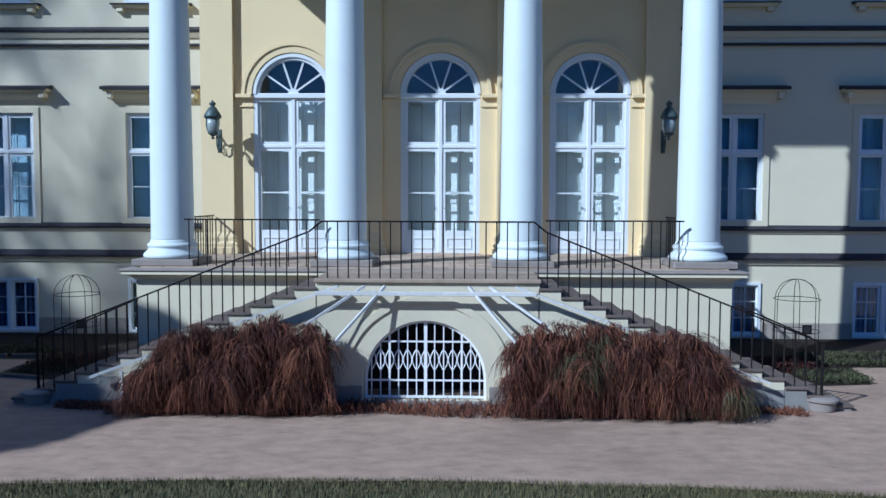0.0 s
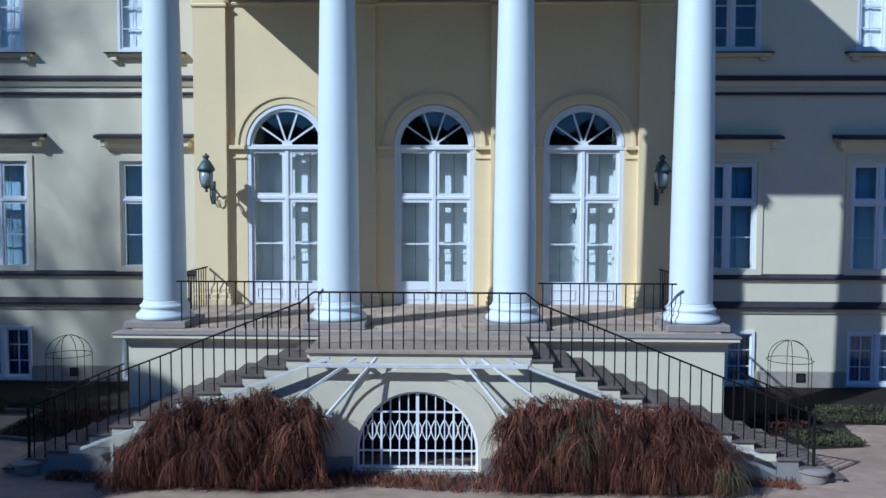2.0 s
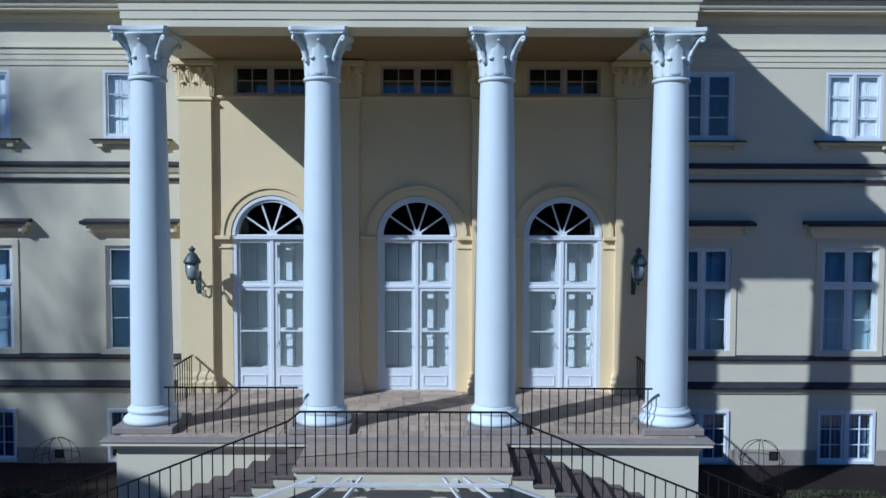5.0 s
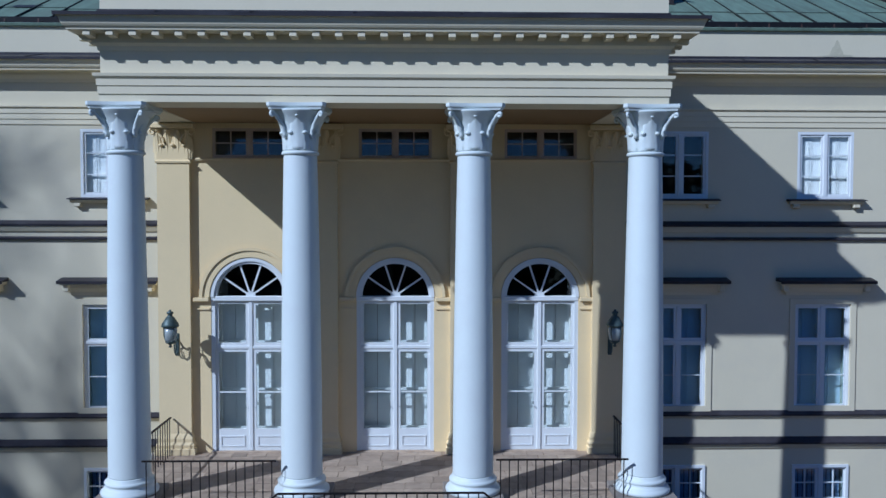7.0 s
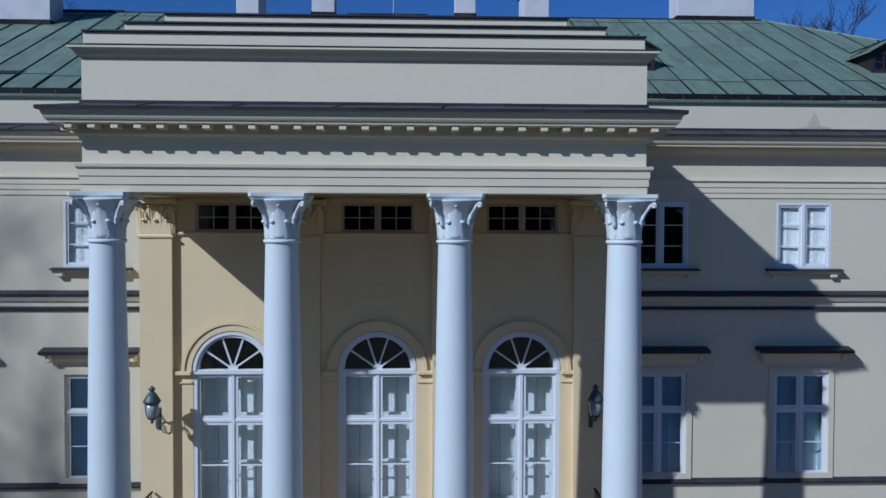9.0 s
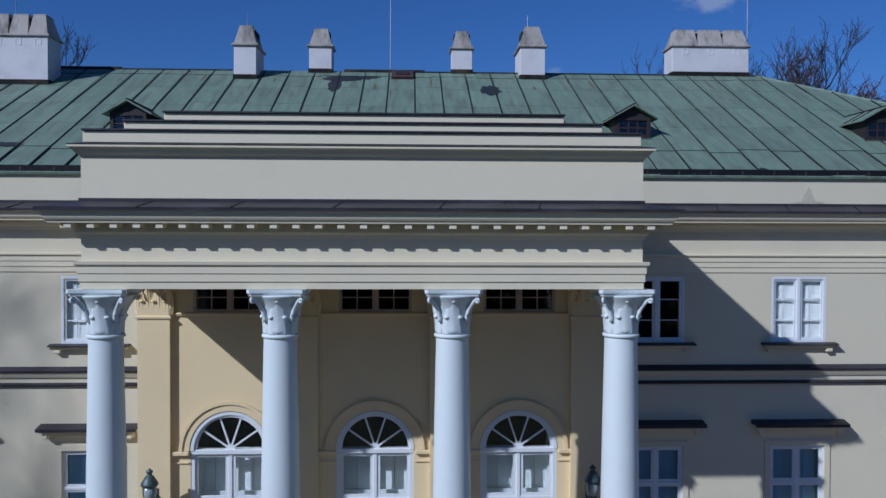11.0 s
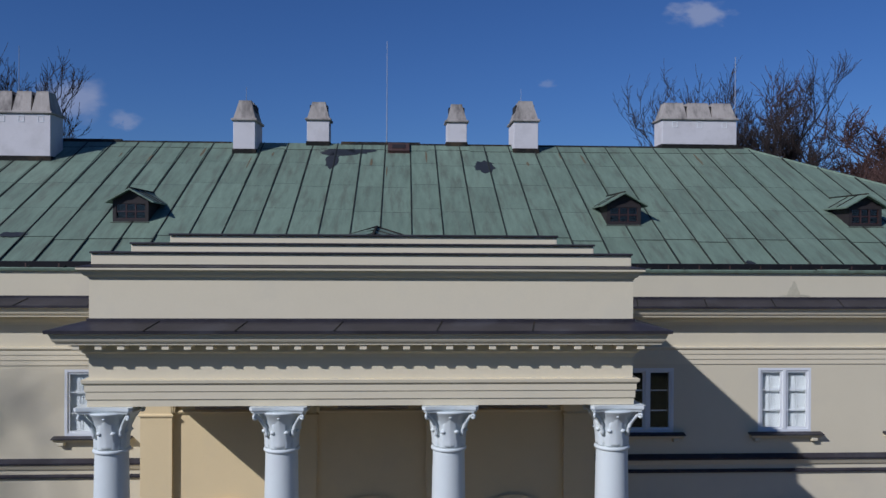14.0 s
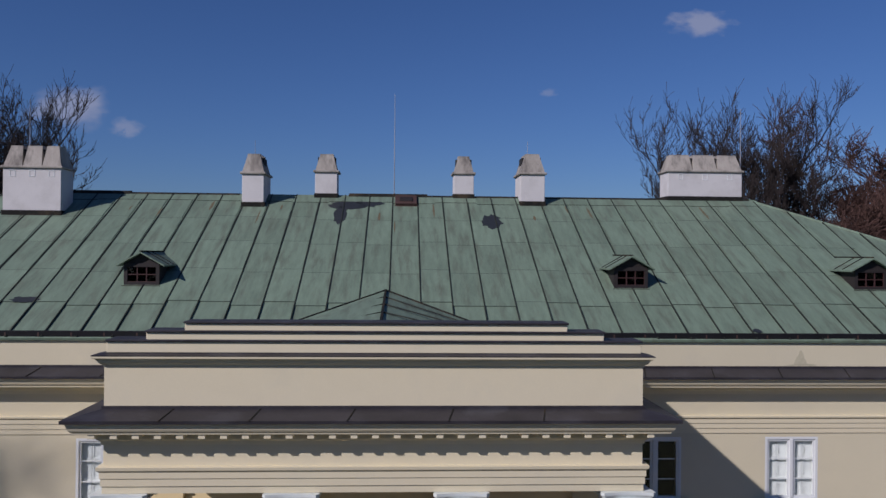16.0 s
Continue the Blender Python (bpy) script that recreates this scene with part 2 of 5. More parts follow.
    for a, b in zip(rings, rings[1:]):
        for i in range(seg):
            j = (i + 1) % seg
            bm.faces.new((a[i], a[j], b[j], b[i]))
    bm.faces.new(rings[0][::-1])
    bm.faces.new(rings[-1])
    return bm


def tube(bm, pts, r, sides=6, r2=None):
    pts = [Vector(p) for p in pts]
    rings = []
    for i, p in enumerate(pts):
        t = (pts[min(i + 1, len(pts) - 1)] - pts[max(i - 1, 0)]).normalized()
        up = Vector((0, 0, 1)) if abs(t.z) < 0.95 else Vector((0, 1, 0))
        u = t.cross(up).normalized()
        v = t.cross(u).normalized()
        rr = r if r2 is None else r + (r2 - r) * i / (len(pts) - 1)
        rings.append([bm.verts.new(p + (u * math.cos(2 * math.pi * k / sides) + v * math.sin(2 * math.pi * k / sides)) * rr) for k in range(sides)])
    for a, b in zip(rings, rings[1:]):
        for k in range(sides):
            j = (k + 1) % sides
            bm.faces.new((a[k], a[j], b[j], b[k]))
    bm.faces.new(rings[0][::-1])
    bm.faces.new(rings[-1])


def sweep(path, prof, bm=None):
    """A moulding: the outline (out, z) carried along a plan line with mitred corners. Out is to the right of the way."""
    bm = bm or bmesh.new()
    pts = [Vector((x, y, 0)) for x, y in path]
    rings = []
    for i, p in enumerate(pts):
        ds = []
        if i > 0:
            ds.append((p - pts[i - 1]).normalized())
        if i < len(pts) - 1:
            ds.append((pts[i + 1] - p).normalized())
        ns = [Vector((d.y, -d.x, 0)) for d in ds]
        n = sum(ns, Vector())
        n = n / n.length if n.length else ns[0]
        n = n / max(0.2, n.dot(ns[0]))
        rings.append([bm.verts.new(p + n * o + Vector((0, 0, z))) for o, z in prof])
    k = len(prof)
    for a, b in zip(rings, rings[1:]):
        for i in range(k):
            j = (i + 1) % k
            bm.faces.new((a[i], a[j], b[j], b[i]))
    bm.faces.new(rings[0])
    bm.faces.new(rings[-1][::-1])
    return bm


def wall_bm(x0, x1, z0, z1, front, thick, holes):
    """A wall along x with square or arched openings (hx0, hx1, hz0, hz1, arched) cut right through it."""
    bm = bmesh.new()
    xs = sorted({x0, x1, *(h[0] for h in holes), *(h[1] for h in holes)})
    zs = sorted({z0, z1, *(h[2] for h in holes), *(h[3] for h in holes)})
    ys = (front, front + thick)

    def inside(x, z):
        return any(h[0] < x < h[1] and h[2] < z < h[3] for h in holes)

    def quad(*p):
        bm.faces.new([bm.verts.new(q) for q in p])
    for a, b in zip(xs, xs[1:]):
        for c, d in zip(zs, zs[1:]):
            if not inside((a + b) / 2, (c + d) / 2):
                for y in ys:
                    quad((a, y, c), (b, y, c), (b, y, d), (a, y, d))
    for hx0, hx1, hz0, hz1, arched in holes:
        y0, y1 = ys
        if arched:
            cx, r = (hx0 + hx1) / 2, (hx1 - hx0) / 2
            sp = hz1 - r
            n = 20
            ps = [(cx + r * math.cos(math.pi * i / n), sp + r * math.sin(math.pi * i / n)) for i in range(n + 1)]
            for (ax, az), (bx, bz) in zip(ps, ps[1:]):
                for y in ys:
                    quad((ax, y, az), (bx, y, bz), (bx, y, hz1), (ax, y, hz1))
                quad((ax, y0, az), (bx, y0, bz), (bx, y1, bz), (ax, y1, az))
        else:
            sp = hz1
            quad((hx0, y0, hz1), (hx1, y0, hz1), (hx1, y1, hz1), (hx0, y1, hz1))
        quad((hx0, y0, hz0), (hx1, y0, hz0), (hx1, y1, hz0), (hx0, y1, hz0))
        for x in (hx0, hx1):
            quad((x, y0, hz0), (x, y1, hz0), (x, y1, sp), (x, y0, sp))
    for x in (x0, x1):
        quad((x, ys[0], z0), (x, ys[1], z0), (x, ys[1], z1), (x, ys[0], z1))
    for z in (z0, z1):
        quad((x0, ys[0], z), (x1, ys[0], z), (x1, ys[1], z), (x0, ys[1], z))
    bmesh.ops.remove_doubles(bm, verts=bm.verts[:], dist=0.0005)
    return bm


def ring_bm(cx, cz, r0, r1, y0, y1, a0=0.0, a1=math.pi, n=28):
    """A flat arch band in the upright plane."""
    bm = bmesh.new()
    rings = []
    for i in range(n + 1):
        a = a0 + (a1 - a0) * i / n
        c, s = math.cos(a), math.sin(a)
        rings.append([bm.verts.new((cx + r * c, y, cz + r * s)) for r, y in ((r0, y0), (r1, y0), (r1, y1), (r0, y1))])
    for a, b in zip(rings, rings[1:]):
        for i in range(4):
            j = (i + 1) % 4
            bm.faces.new((a[i], a[j], b[j], b[i]))
    bm.faces.new(rings[0])
    bm.faces.new(rings[-1][::-1])
    return bm


G = 0.15          # ground level
T = 2.33          # terrace level
WALL_Y = -1.28    # wall behind the columns
COLS = (-5.18, -1.73, 1.73, 5.18)
BAYS = {-1: (-7.22, -11.04, -14.8, -18.5), 1: (7.30, 11.07, 14.8, 18.5)}
DOORS = (-3.44, 0.04, 3.53)
TREAD = mat("dark worn tread stone", (0.13, 0.10, 0.08), 0.85, vary=0.2, scale=3, fine=40, bump=0.3, stain=(0.07, 0.06, 0.05), stain_scale=2, stain_amount=0.5, per_piece=0.12)
PLINTHSTONE = mat("grey-brown plinth stone", (0.26, 0.225, 0.19), 0.85, vary=0.15, scale=3, fine=40, bump=0.3, stain=(0.15, 0.13, 0.11), stain_scale=2, stain_amount=0.5)
RUSTRUN = mat("rust run", (0.13, 0.10, 0.055), 0.8, vary=0.3, scale=6, bump=0.1)

# ---------------------------------------------------------------- ground
bm = bmesh.new()
gx = [-4000, -1500, -400, -120, -40, -12, 12, 40, 120, 400, 1500, 4000]
gy = [-3000, -600, -150, -40, -10.4, -3, 5, 40, 120, 400, 1500, 4000]
gv = [[bm.verts.new((x, y, G - 0.02)) for y in gy] for x in gx]
for i in range(len(gx) - 1):
    for j in range(len(gy) - 1):
        bm.faces.new((gv[i][j], gv[i + 1][j], gv[i + 1][j + 1], gv[i][j + 1]))
tagged(part("ground", bm, GRASSY), "dull winter lawn and earth reaching the horizon", "ground", kind="structure")

bm = bmesh.new()
edge = [(-26 + 52 * i / 60, -10.72 - 0.010 * min(10.0, abs(-26 + 52 * i / 60)) ** 2 + 0.03 * math.sin(i * 1.7)) for i in range(61)]
back = [(x, -4.0 + (0.0 if abs(x) < 8 else 0.6)) for x, y in edge]
a = [bm.verts.new((x, y, G)) for x, y in edge]
b = [bm.verts.new((x, y, G)) for x, y in back]
for i in range(60):
    bm.faces.new((a[i], a[i + 1], b[i + 1], b[i]))
tagged(part("gravel_path", bm, GRAVEL), "pinkish fine gravel drive in front of the stairs", "path", kind="structure")

# ---------------------------------------------------------------- main wall
def win_holes():
    hs = []
    for s in (-1, 1):
        for x in BAYS[s]:
            hs += [(x - 0.73, x + 0.73, 0.24, 1.55, False), (x - 0.73, x + 0.73, 3.04, 5.78, False), (x - 0.73, x + 0.73, 8.5, 10.22, False)]
    return hs


HALF = 23.0
for s, nm in ((-1, "wall_west"), (1, "wall_east")):
    a0, a1 = (5.3, HALF)
    hs = [h for h in win_holes() if h[0] * s > 0]
    bm = wall_bm(min(s * a0, s * a1), max(s * a0, s * a1), G - 0.3, 12.9, 0.0, 0.55, hs)
    w = tagged(part(nm, bm, PLASTER), "cream plastered palace wall with string courses", "wall", kind="structure")
bm = bmesh.new()
box(bm, -HALF, -HALF + 0.5, 0.55, 18.3, G - 0.3, 12.9)
box(bm, HALF - 0.5, HALF, 0.55, 18.3, G - 0.3, 12.9)
box(bm, -HALF, HALF, 18.3, 18.8, G - 0.3, 12.9)
tagged(part("wall_north", bm, PLASTER), "plain cream plastered rear and side walls", "wall", kind="structure")
# Added partition and floors, coloured near-black for the dark behind the windows.
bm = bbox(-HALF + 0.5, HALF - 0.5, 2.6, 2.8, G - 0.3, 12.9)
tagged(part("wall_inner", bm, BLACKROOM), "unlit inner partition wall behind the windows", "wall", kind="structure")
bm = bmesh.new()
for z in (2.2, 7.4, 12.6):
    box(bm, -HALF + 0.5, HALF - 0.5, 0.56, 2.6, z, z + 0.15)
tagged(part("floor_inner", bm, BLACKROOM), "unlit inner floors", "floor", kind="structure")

# wall behind the columns
dholes = [(d - 0.93, d + 0.93, T - 0.03, 7.02, True) for d in DOORS]
uholes = [(d - 0.87, d + 0.87, 9.42, 10.12, False) for d in DOORS]
bm = wall_bm(-5.6, 5.6, G - 0.3, 11.2, WALL_Y, 0.5, dholes + uholes)
tagged(part("wall_portico", bm, PLASTER_Y), "yellow plastered wall behind the columns", "wall", kind="structure")
bm = bmesh.new()
for s in (-1, 1):
    box(bm, s * 5.3 - 0.3 if s > 0 else -5.6, 5.6 if s > 0 else -5.0, WALL_Y + 0.5, 0.0, G - 0.3, 11.2)
tagged(part("wall_return", bm, PLASTER_Y), "yellow plastered returns of the projecting centre", "wall", kind="structure")
# Near-black wall paints the dark hall seen through the fanlights.
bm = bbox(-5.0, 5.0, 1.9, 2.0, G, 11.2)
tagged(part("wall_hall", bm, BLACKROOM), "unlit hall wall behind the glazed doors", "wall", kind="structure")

# mouldings along the wings
def moulding(name, material, prof, label, spans=((-HALF, -5.6), (5.6, HALF)), y=0.0):
    for a, b in spans:
        tagged(part(name, sweep(((a, y), (b, y)), prof), material), label, "trim", kind="structure")


def cyma(out0, z0, out1, z1, n=6):
    """An S-shaped run of outline points from the lower inner to the upper outer end."""
    return [(out0 + (out1 - out0) * (f + 0.06 * math.sin(2 * math.pi * f)), z0 + (z1 - z0) * (f - 0.06 * math.sin(2 * math.pi * f))) for f in (i / n for i in range(n + 1))]


moulding("trim_cornice", PLASTER_A, ((0, 11.38), (0.05, 11.38), (0.07, 11.46), (0.14, 11.55), (0.16, 11.62), (0.43, 11.62), (0.435, 11.652), *cyma(0.44, 11.662, 0.575, 11.872), (0.58, 11.885), (0, 11.885)), "cream main cornice under the eaves")
moulding("trim_flashing", FLASH, ((0, 11.887), (0.585, 11.887), (0.59, 11.855), (0.60, 11.855), (0.605, 11.915), (0.03, 12.075), (0.03, 12.13), (0, 12.13)), "dark sheet flashing on the main cornice")
moulding("trim_architrave", PLASTER_A, ((0, 10.33), (0.025, 10.33), (0.025, 10.46), (0.045, 10.465), (0.045, 10.60), (0.065, 10.605), (0.065, 10.72), (0.11, 10.76), (0.11, 10.80), (0, 10.81)), "cream stepped architrave band")
moulding("trim_band", FLASH, ((0, 7.80), (0.13, 7.78), (0.14, 7.83), (0, 7.92)), "dark flashed ledge between the storeys")
moulding("trim_band", PLASTER, ((0, 7.64), (0.04, 7.64), (0.11, 7.77), (0, 7.79)), "cream band between the storeys")
moulding("trim_band", FLASH, ((0, 7.435), (0.07, 7.425), (0.08, 7.465), (0, 7.51)), "thin dark flashed ledge")
moulding("trim_sill_course", FLASH, ((0, 2.90), (0.10, 2.88), (0.11, 2.92), (0, 3.01)), "dark flashed sill course")
moulding("trim_sill_course", PLASTER, ((0, 2.80), (0.03, 2.80), (0.07, 2.87), (0, 2.895)), "cream moulding under the sill course")
moulding("trim_base_course", FLASH, ((0, 2.18), (0.15, 2.15), (0.16, 2.20), (0, 2.32)), "dark flashed ledge above the basement")
moulding("trim_base_course", PLASTER, ((0, 2.02), (0.04, 2.02), (0.11, 2.14), (0, 2.17)), "cream moulding above the basement")
PLINTH_SPANS = []
for s in (-1, 1):
    xs_ = sorted([s * 5.6, s * HALF] + [c + o for c in BAYS[s] for o in (-0.76, 0.76)])
    PLINTH_SPANS += list(zip(xs_[::2], xs_[1::2]))
moulding("trim_plinth", PLINTH, ((0, G - 0.2), (0.05, G - 0.2), (0.05, 0.55), (0.02, 0.57), (0, 0.57)), "stained grey plinth with basement windows between", PLINTH_SPANS)

# ---------------------------------------------------------------- roof
SL = 0.474
EAVE_Z, RIDGE_Y = 12.93, 9.25


def roof_z(y):
    return EAVE_Z + SL * (y - 0.14)


RZ = roof_z(RIDGE_Y)
roof = thing("roof", 0, 0, 0, "hipped green copper roof with standing seams", "roof", kind="structure")
ex, ey0, ey1, rx = HALF + 0.25, -0.05, 18.65, 13.8
bm = bmesh.new()
lo = [bm.verts.new(p) for p in ((-ex, ey0, roof_z(ey0)), (ex, ey0, roof_z(ey0)), (ex, ey1, roof_z(ey0)), (-ex, ey1, roof_z(ey0)))]
r0, r1 = bm.verts.new((-rx, RIDGE_Y, RZ)), bm.verts.new((rx, RIDGE_Y, RZ))
for f in ((lo[0], lo[1], r1, r0), (lo[1], lo[2], r1), (lo[2], lo[3], r0, r1), (lo[3], lo[0], r0), tuple(lo[::-1])):
    bm.faces.new(f)
part("roof_deck", bm, COPPER, roof)
bm = sweep(((-ex, ey0), (ex, ey0)), ((-0.02, roof_z(ey0) - 0.06), (0.03, roof_z(ey0) - 0.06), (0.05, roof_z(ey0) + 0.0), (0.03, roof_z(ey0) + 0.015), (-0.02, roof_z(ey0) - 0.01)))
part("eave_strip", bm, COPPER, roof)
gz = roof_z(0.10)
bm = sweep(((-ex, 0.10), (ex, 0.10)), ((-0.10, gz), (0.02, gz - 0.10), (0.10, gz - 0.09), (0.115, gz + 0.09), (0.09, gz + 0.11), (-0.06, gz + 0.09)))
gut = part("gutter", bm, GUTTER, roof, "dark weathered gutter")
clip_me = finish("gutter_bracket", bbox(-0.018, 0.018, -0.006, 0.0, -0.07, 0.06), RUST)
for i in range(-26, 27):
    o = new("gutter_bracket", clip_me)
    o.location, o.parent = (0.84 * i + 0.3, -0.008, gz), gut

# sheets with seams between, on the front slope
PITCH = 0.955
slope_len = math.hypot(RIDGE_Y - ey0, RZ - roof_z(ey0))
tilt = Matrix.Rotation(math.atan(SL), 4, "X")
ROWS_N = 5
sl = slope_len / ROWS_N
sheet_me = finish("roof_sheet", bbox(-PITCH / 2 + 0.012, PITCH / 2 - 0.012, 0.006, sl - 0.006, 0.0, 0.016), COPPER)
lap_me = finish("lap_joint", bbox(-PITCH / 2 + 0.012, PITCH / 2 - 0.012, -0.012, 0.006, 0.0, 0.0185), LAP)
seam_cache = {}


def seam_x(k):
    return 0.10 + 0.908 * k if k >= 0 else 0.15 + 0.90 * k


def splay(x):
    """The seams spread a little towards the ridge."""
    m = Matrix.Identity(4)
    m[0][1] = (0.030 if x > 0 else 0.024) * x / slope_len
    return m


random.seed(5)
k0 = 26
for k in range(-k0, k0 + 1):
    xs = seam_x(k)
    wide = seam_x(k + 1) - xs
    # seam up to the hip or the ridge
    top = min(1.0, (ex - abs(xs)) / (ex - rx))
    if top > 0.05:
        key = round(top, 3)
        if key not in seam_cache:
            seam_cache[key] = finish("seam", bbox(-0.014, 0.014, 0, slope_len * top, 0, 0.042), STANDING)
        o = new("seam", seam_cache[key])
        o.matrix_basis = Matrix.Translation((xs, ey0, roof_z(ey0) + 0.004)) @ tilt @ splay(xs)
        o.parent = roof
    xc = xs + wide / 2
    off = random.uniform(-0.35, 0.0)
    for j in range(ROWS_N + 1):
        s0 = j * sl + off
        lim = min(1.0, (ex - abs(xc) - PITCH / 2) / (ex - rx)) * slope_len
        if s0 < -0.02 or s0 + sl > lim:
            continue
        o = new("roof_sheet", sheet_me)
        o.matrix_basis = Matrix.Translation((xc, ey0, roof_z(ey0) + 0.004)) @ tilt @ splay(xc) @ Matrix.Translation((0, s0, 0)) @ Matrix.Diagonal((wide / PITCH, 1, 1, 1))
        o.parent = roof
        o = new("lap_joint", lap_me)
        o.matrix_basis = Matrix.Translation((xc, ey0, roof_z(ey0) + 0.004)) @ tilt @ splay(xc) @ Matrix.Translation((0, s0, 0)) @ Matrix.Diagonal((wide * 1.015 / PITCH, 1, 1, 1))
        o.parent = roof
# a course of short sheets laid along the ridge
random.seed(8)
x = -13.2
while x < 12.9:
    w = random.uniform(1.1, 2.3)
    d = random.uniform(0.62, 0.78)
    o = part("ridge_sheet", bbox(0, w - 0.02, slope_len - d, slope_len - 0.02, 0.017, 0.024), COPPER, roof)
    o.matrix_basis = Matrix.Translation((x, ey0, roof_z(ey0) + 0.004)) @ tilt
    o = part("lap_joint", bbox(0, w - 0.02, slope_len - d - 0.015, slope_len - d + 0.003, 0.017, 0.026), SEAM, roof)
    o.matrix_basis = Matrix.Translation((x, ey0, roof_z(ey0) + 0.004)) @ tilt
    x += w
for a, b in ((-rx, -9.6), (-9.6, -5.6), (-1.55, 1.4), (1.4, 9.6), (9.6, rx)):
    hi = 0.09 if a in (-1.55, -13.8) else 0.04
    bm = sweep(((a, RIDGE_Y), (b, RIDGE_Y)), ((-0.16, RZ - 0.06), (0.16, RZ - 0.06), (0.05, RZ + hi), (-0.05, RZ + hi)))
    part("ridge_cap", bm, SEAM, roof)
for s in (-1, 1):
    bm = bmesh.new()
    bar(bm, (s * rx, RIDGE_Y, RZ + 0.02), (s * ex, ey0, roof_z(ey0) + 0.02), 0.10, 0.06)
    part("hip_cap", bm, COPPER, roof)

# ---------------------------------------------------------------- portico entablature
EY, EH = -4.93, 5.5
ent = thing("entablature", 0, 0, 10.22, "cream plastered entablature with stepped attic over the columns", "entablature")
ent.location = (0, 0, 0)
path = ((-EH, 0.0), (-EH, EY), (EH, EY), (EH, 0.0))
bm = bmesh.new()
box(bm, -EH, EH, EY, EY + 0.80, 10.22, 11.6)
for s in (-1, 1):
    box(bm, min(s * EH, s * (EH - 0.8)), max(s * EH, s * (EH - 0.8)), EY + 0.85, -0.002, 10.22, 11.6)
part("frieze", bm, PLASTER_A, ent)
rp = ((-EH, 0.0), (-EH, EY), (EH, EY), (EH, 0.0))
part("architrave", sweep(rp, ((0, 10.222), (0.02, 10.222), (0.02, 10.36), (0.045, 10.37), (0.045, 10.52), (0.065, 10.53), (0.065, 10.66), (0.11, 10.70), (0.12, 10.76), (0, 10.77))), PLASTER_A, ent)
part("bed_moulding", sweep(rp, ((0, 11.20), (0.03, 11.20), (0.05, 11.28), (0.11, 11.33), (0.11, 11.50), (0, 11.50))), PLASTER_A, ent)
part("cornice", sweep(rp, ((0, 11.502), (0.455, 11.502), (0.46, 11.53), *cyma(0.465, 11.54, 0.60, 11.755), (0.605, 11.77), (0, 11.77))), PLASTER, ent)
part("cornice_flashing", sweep(rp, ((0, 11.772), (0.61, 11.772), (0.615, 11.735), (0.628, 11.735), (0.635, 11.80), (0.035, 11.925), (0.035, 11.985), (0, 11.985))), FLASH, ent, "dark sheet flashing with joints")
wj = finish("flashing_joint", bbox(-0.012, 0.012, -0.56, 0.0, 0, 0.012), SEAM)
for o in [q for q in scene.objects if q.name.startswith("trim_flashing")]:
    s = -1 if o.data.vertices[0].co.x < 0 else 1
    for i in range(9):
        j = new("flashing_joint", wj)
        lean = Matrix.Identity(4)
        lean[0][1] = 0.5
        j.matrix_basis = Matrix.Translation((s * (7.0 + 1.83 * i), -0.03, 12.078)) @ Matrix.Rotation(math.atan(0.16 / 0.57), 4, "X") @ lean
        j.parent = o
mod_me = finish("modillion", bbox(-0.07, 0.07, -0.315, 0.0, -0.095, 0.0, 0.006), PLASTER_A)
for i in range(27):
    x = 0.4285 * (i - 13) - 0.02
    o = new("modillion", mod_me)
    o.location, o.parent = (x, EY - 0.11, 11.50), ent
for s in (-1, 1):
    for i in range(11):
        o = new("modillion", mod_me)
        o.matrix_basis = Matrix.Translation((s * (EH + 0.11), EY + 0.12 + 0.44 * i, 11.50)) @ Matrix.Rotation(s * math.pi / 2, 4, "Z")
        o.parent = ent
fj = finish("flashing_joint", bbox(-0.012, 0.012, -0.60, 0.0, 0, 0.012), SEAM)
for i in range(5):
    o = new("flashing_joint", fj)
    lean = Matrix.Identity(4)
    lean[0][1] = 0.45
    o.matrix_basis = Matrix.Translation((-4.1 + 1.86 * i + 0.12 * math.sin(5 * i), EY - 0.02, 11.928)) @ Matrix.Rotation(math.atan(0.125 / 0.595), 4, "X") @ lean
    o.parent = ent
bm = bbox(-EH, EH, EY + 0.005, -0.003, 11.6, 13.0)
part("attic", bm, PLASTER_A, ent)
ap = ((-EH, EY + 0.3), (-EH, EY), (EH, EY), (EH, EY + 0.3))
part("attic_cornice", sweep(ap, ((-0.1, 12.82), (0.015, 12.78), (0.02, 12.81), *cyma(0.03, 12.82, 0.175, 12.955), (0.197, 12.962), (0.197, 13.0), (-0.1, 13.0))), PLASTER, ent)
part("attic_flashing", sweep(ap, ((-0.3, 13.002), (0.20, 13.002), (0.205, 13.02), (-0.3, 13.12))), FLASH, ent)
for hw, yf, z0, z1 in ((5.45, EY - 0.03, 13.06, 13.285), (4.68, EY + 0.02, 13.285, 13.47), (3.92, EY + 0.05, 13.47, 13.65)):
    part("blocking_course", bbox(-hw, hw, yf, EY + 0.6, z0, z1, 0.01), PLASTER_A, ent)
    part("course_flashing", bbox(-hw - 0.02, hw + 0.02, yf - 0.05, EY + 0.62, z1, z1 + 0.04, 0.008), FLASH, ent)

# low copper gable behind the attic, running back into the main slope
bm = bmesh.new()
yf, gw, pr = EY + 0.64, 2.7, 14.0
q = [bm.verts.new(p) for p in ((-gw, yf, 13.08), (0, yf, 13.42), (gw, yf, 13.08), (-gw, 0.50, 13.12), (0, 2.38, pr), (gw, 0.50, 13.12), (-gw, 2.5, 13.0), (gw, 2.5, 13.0))]
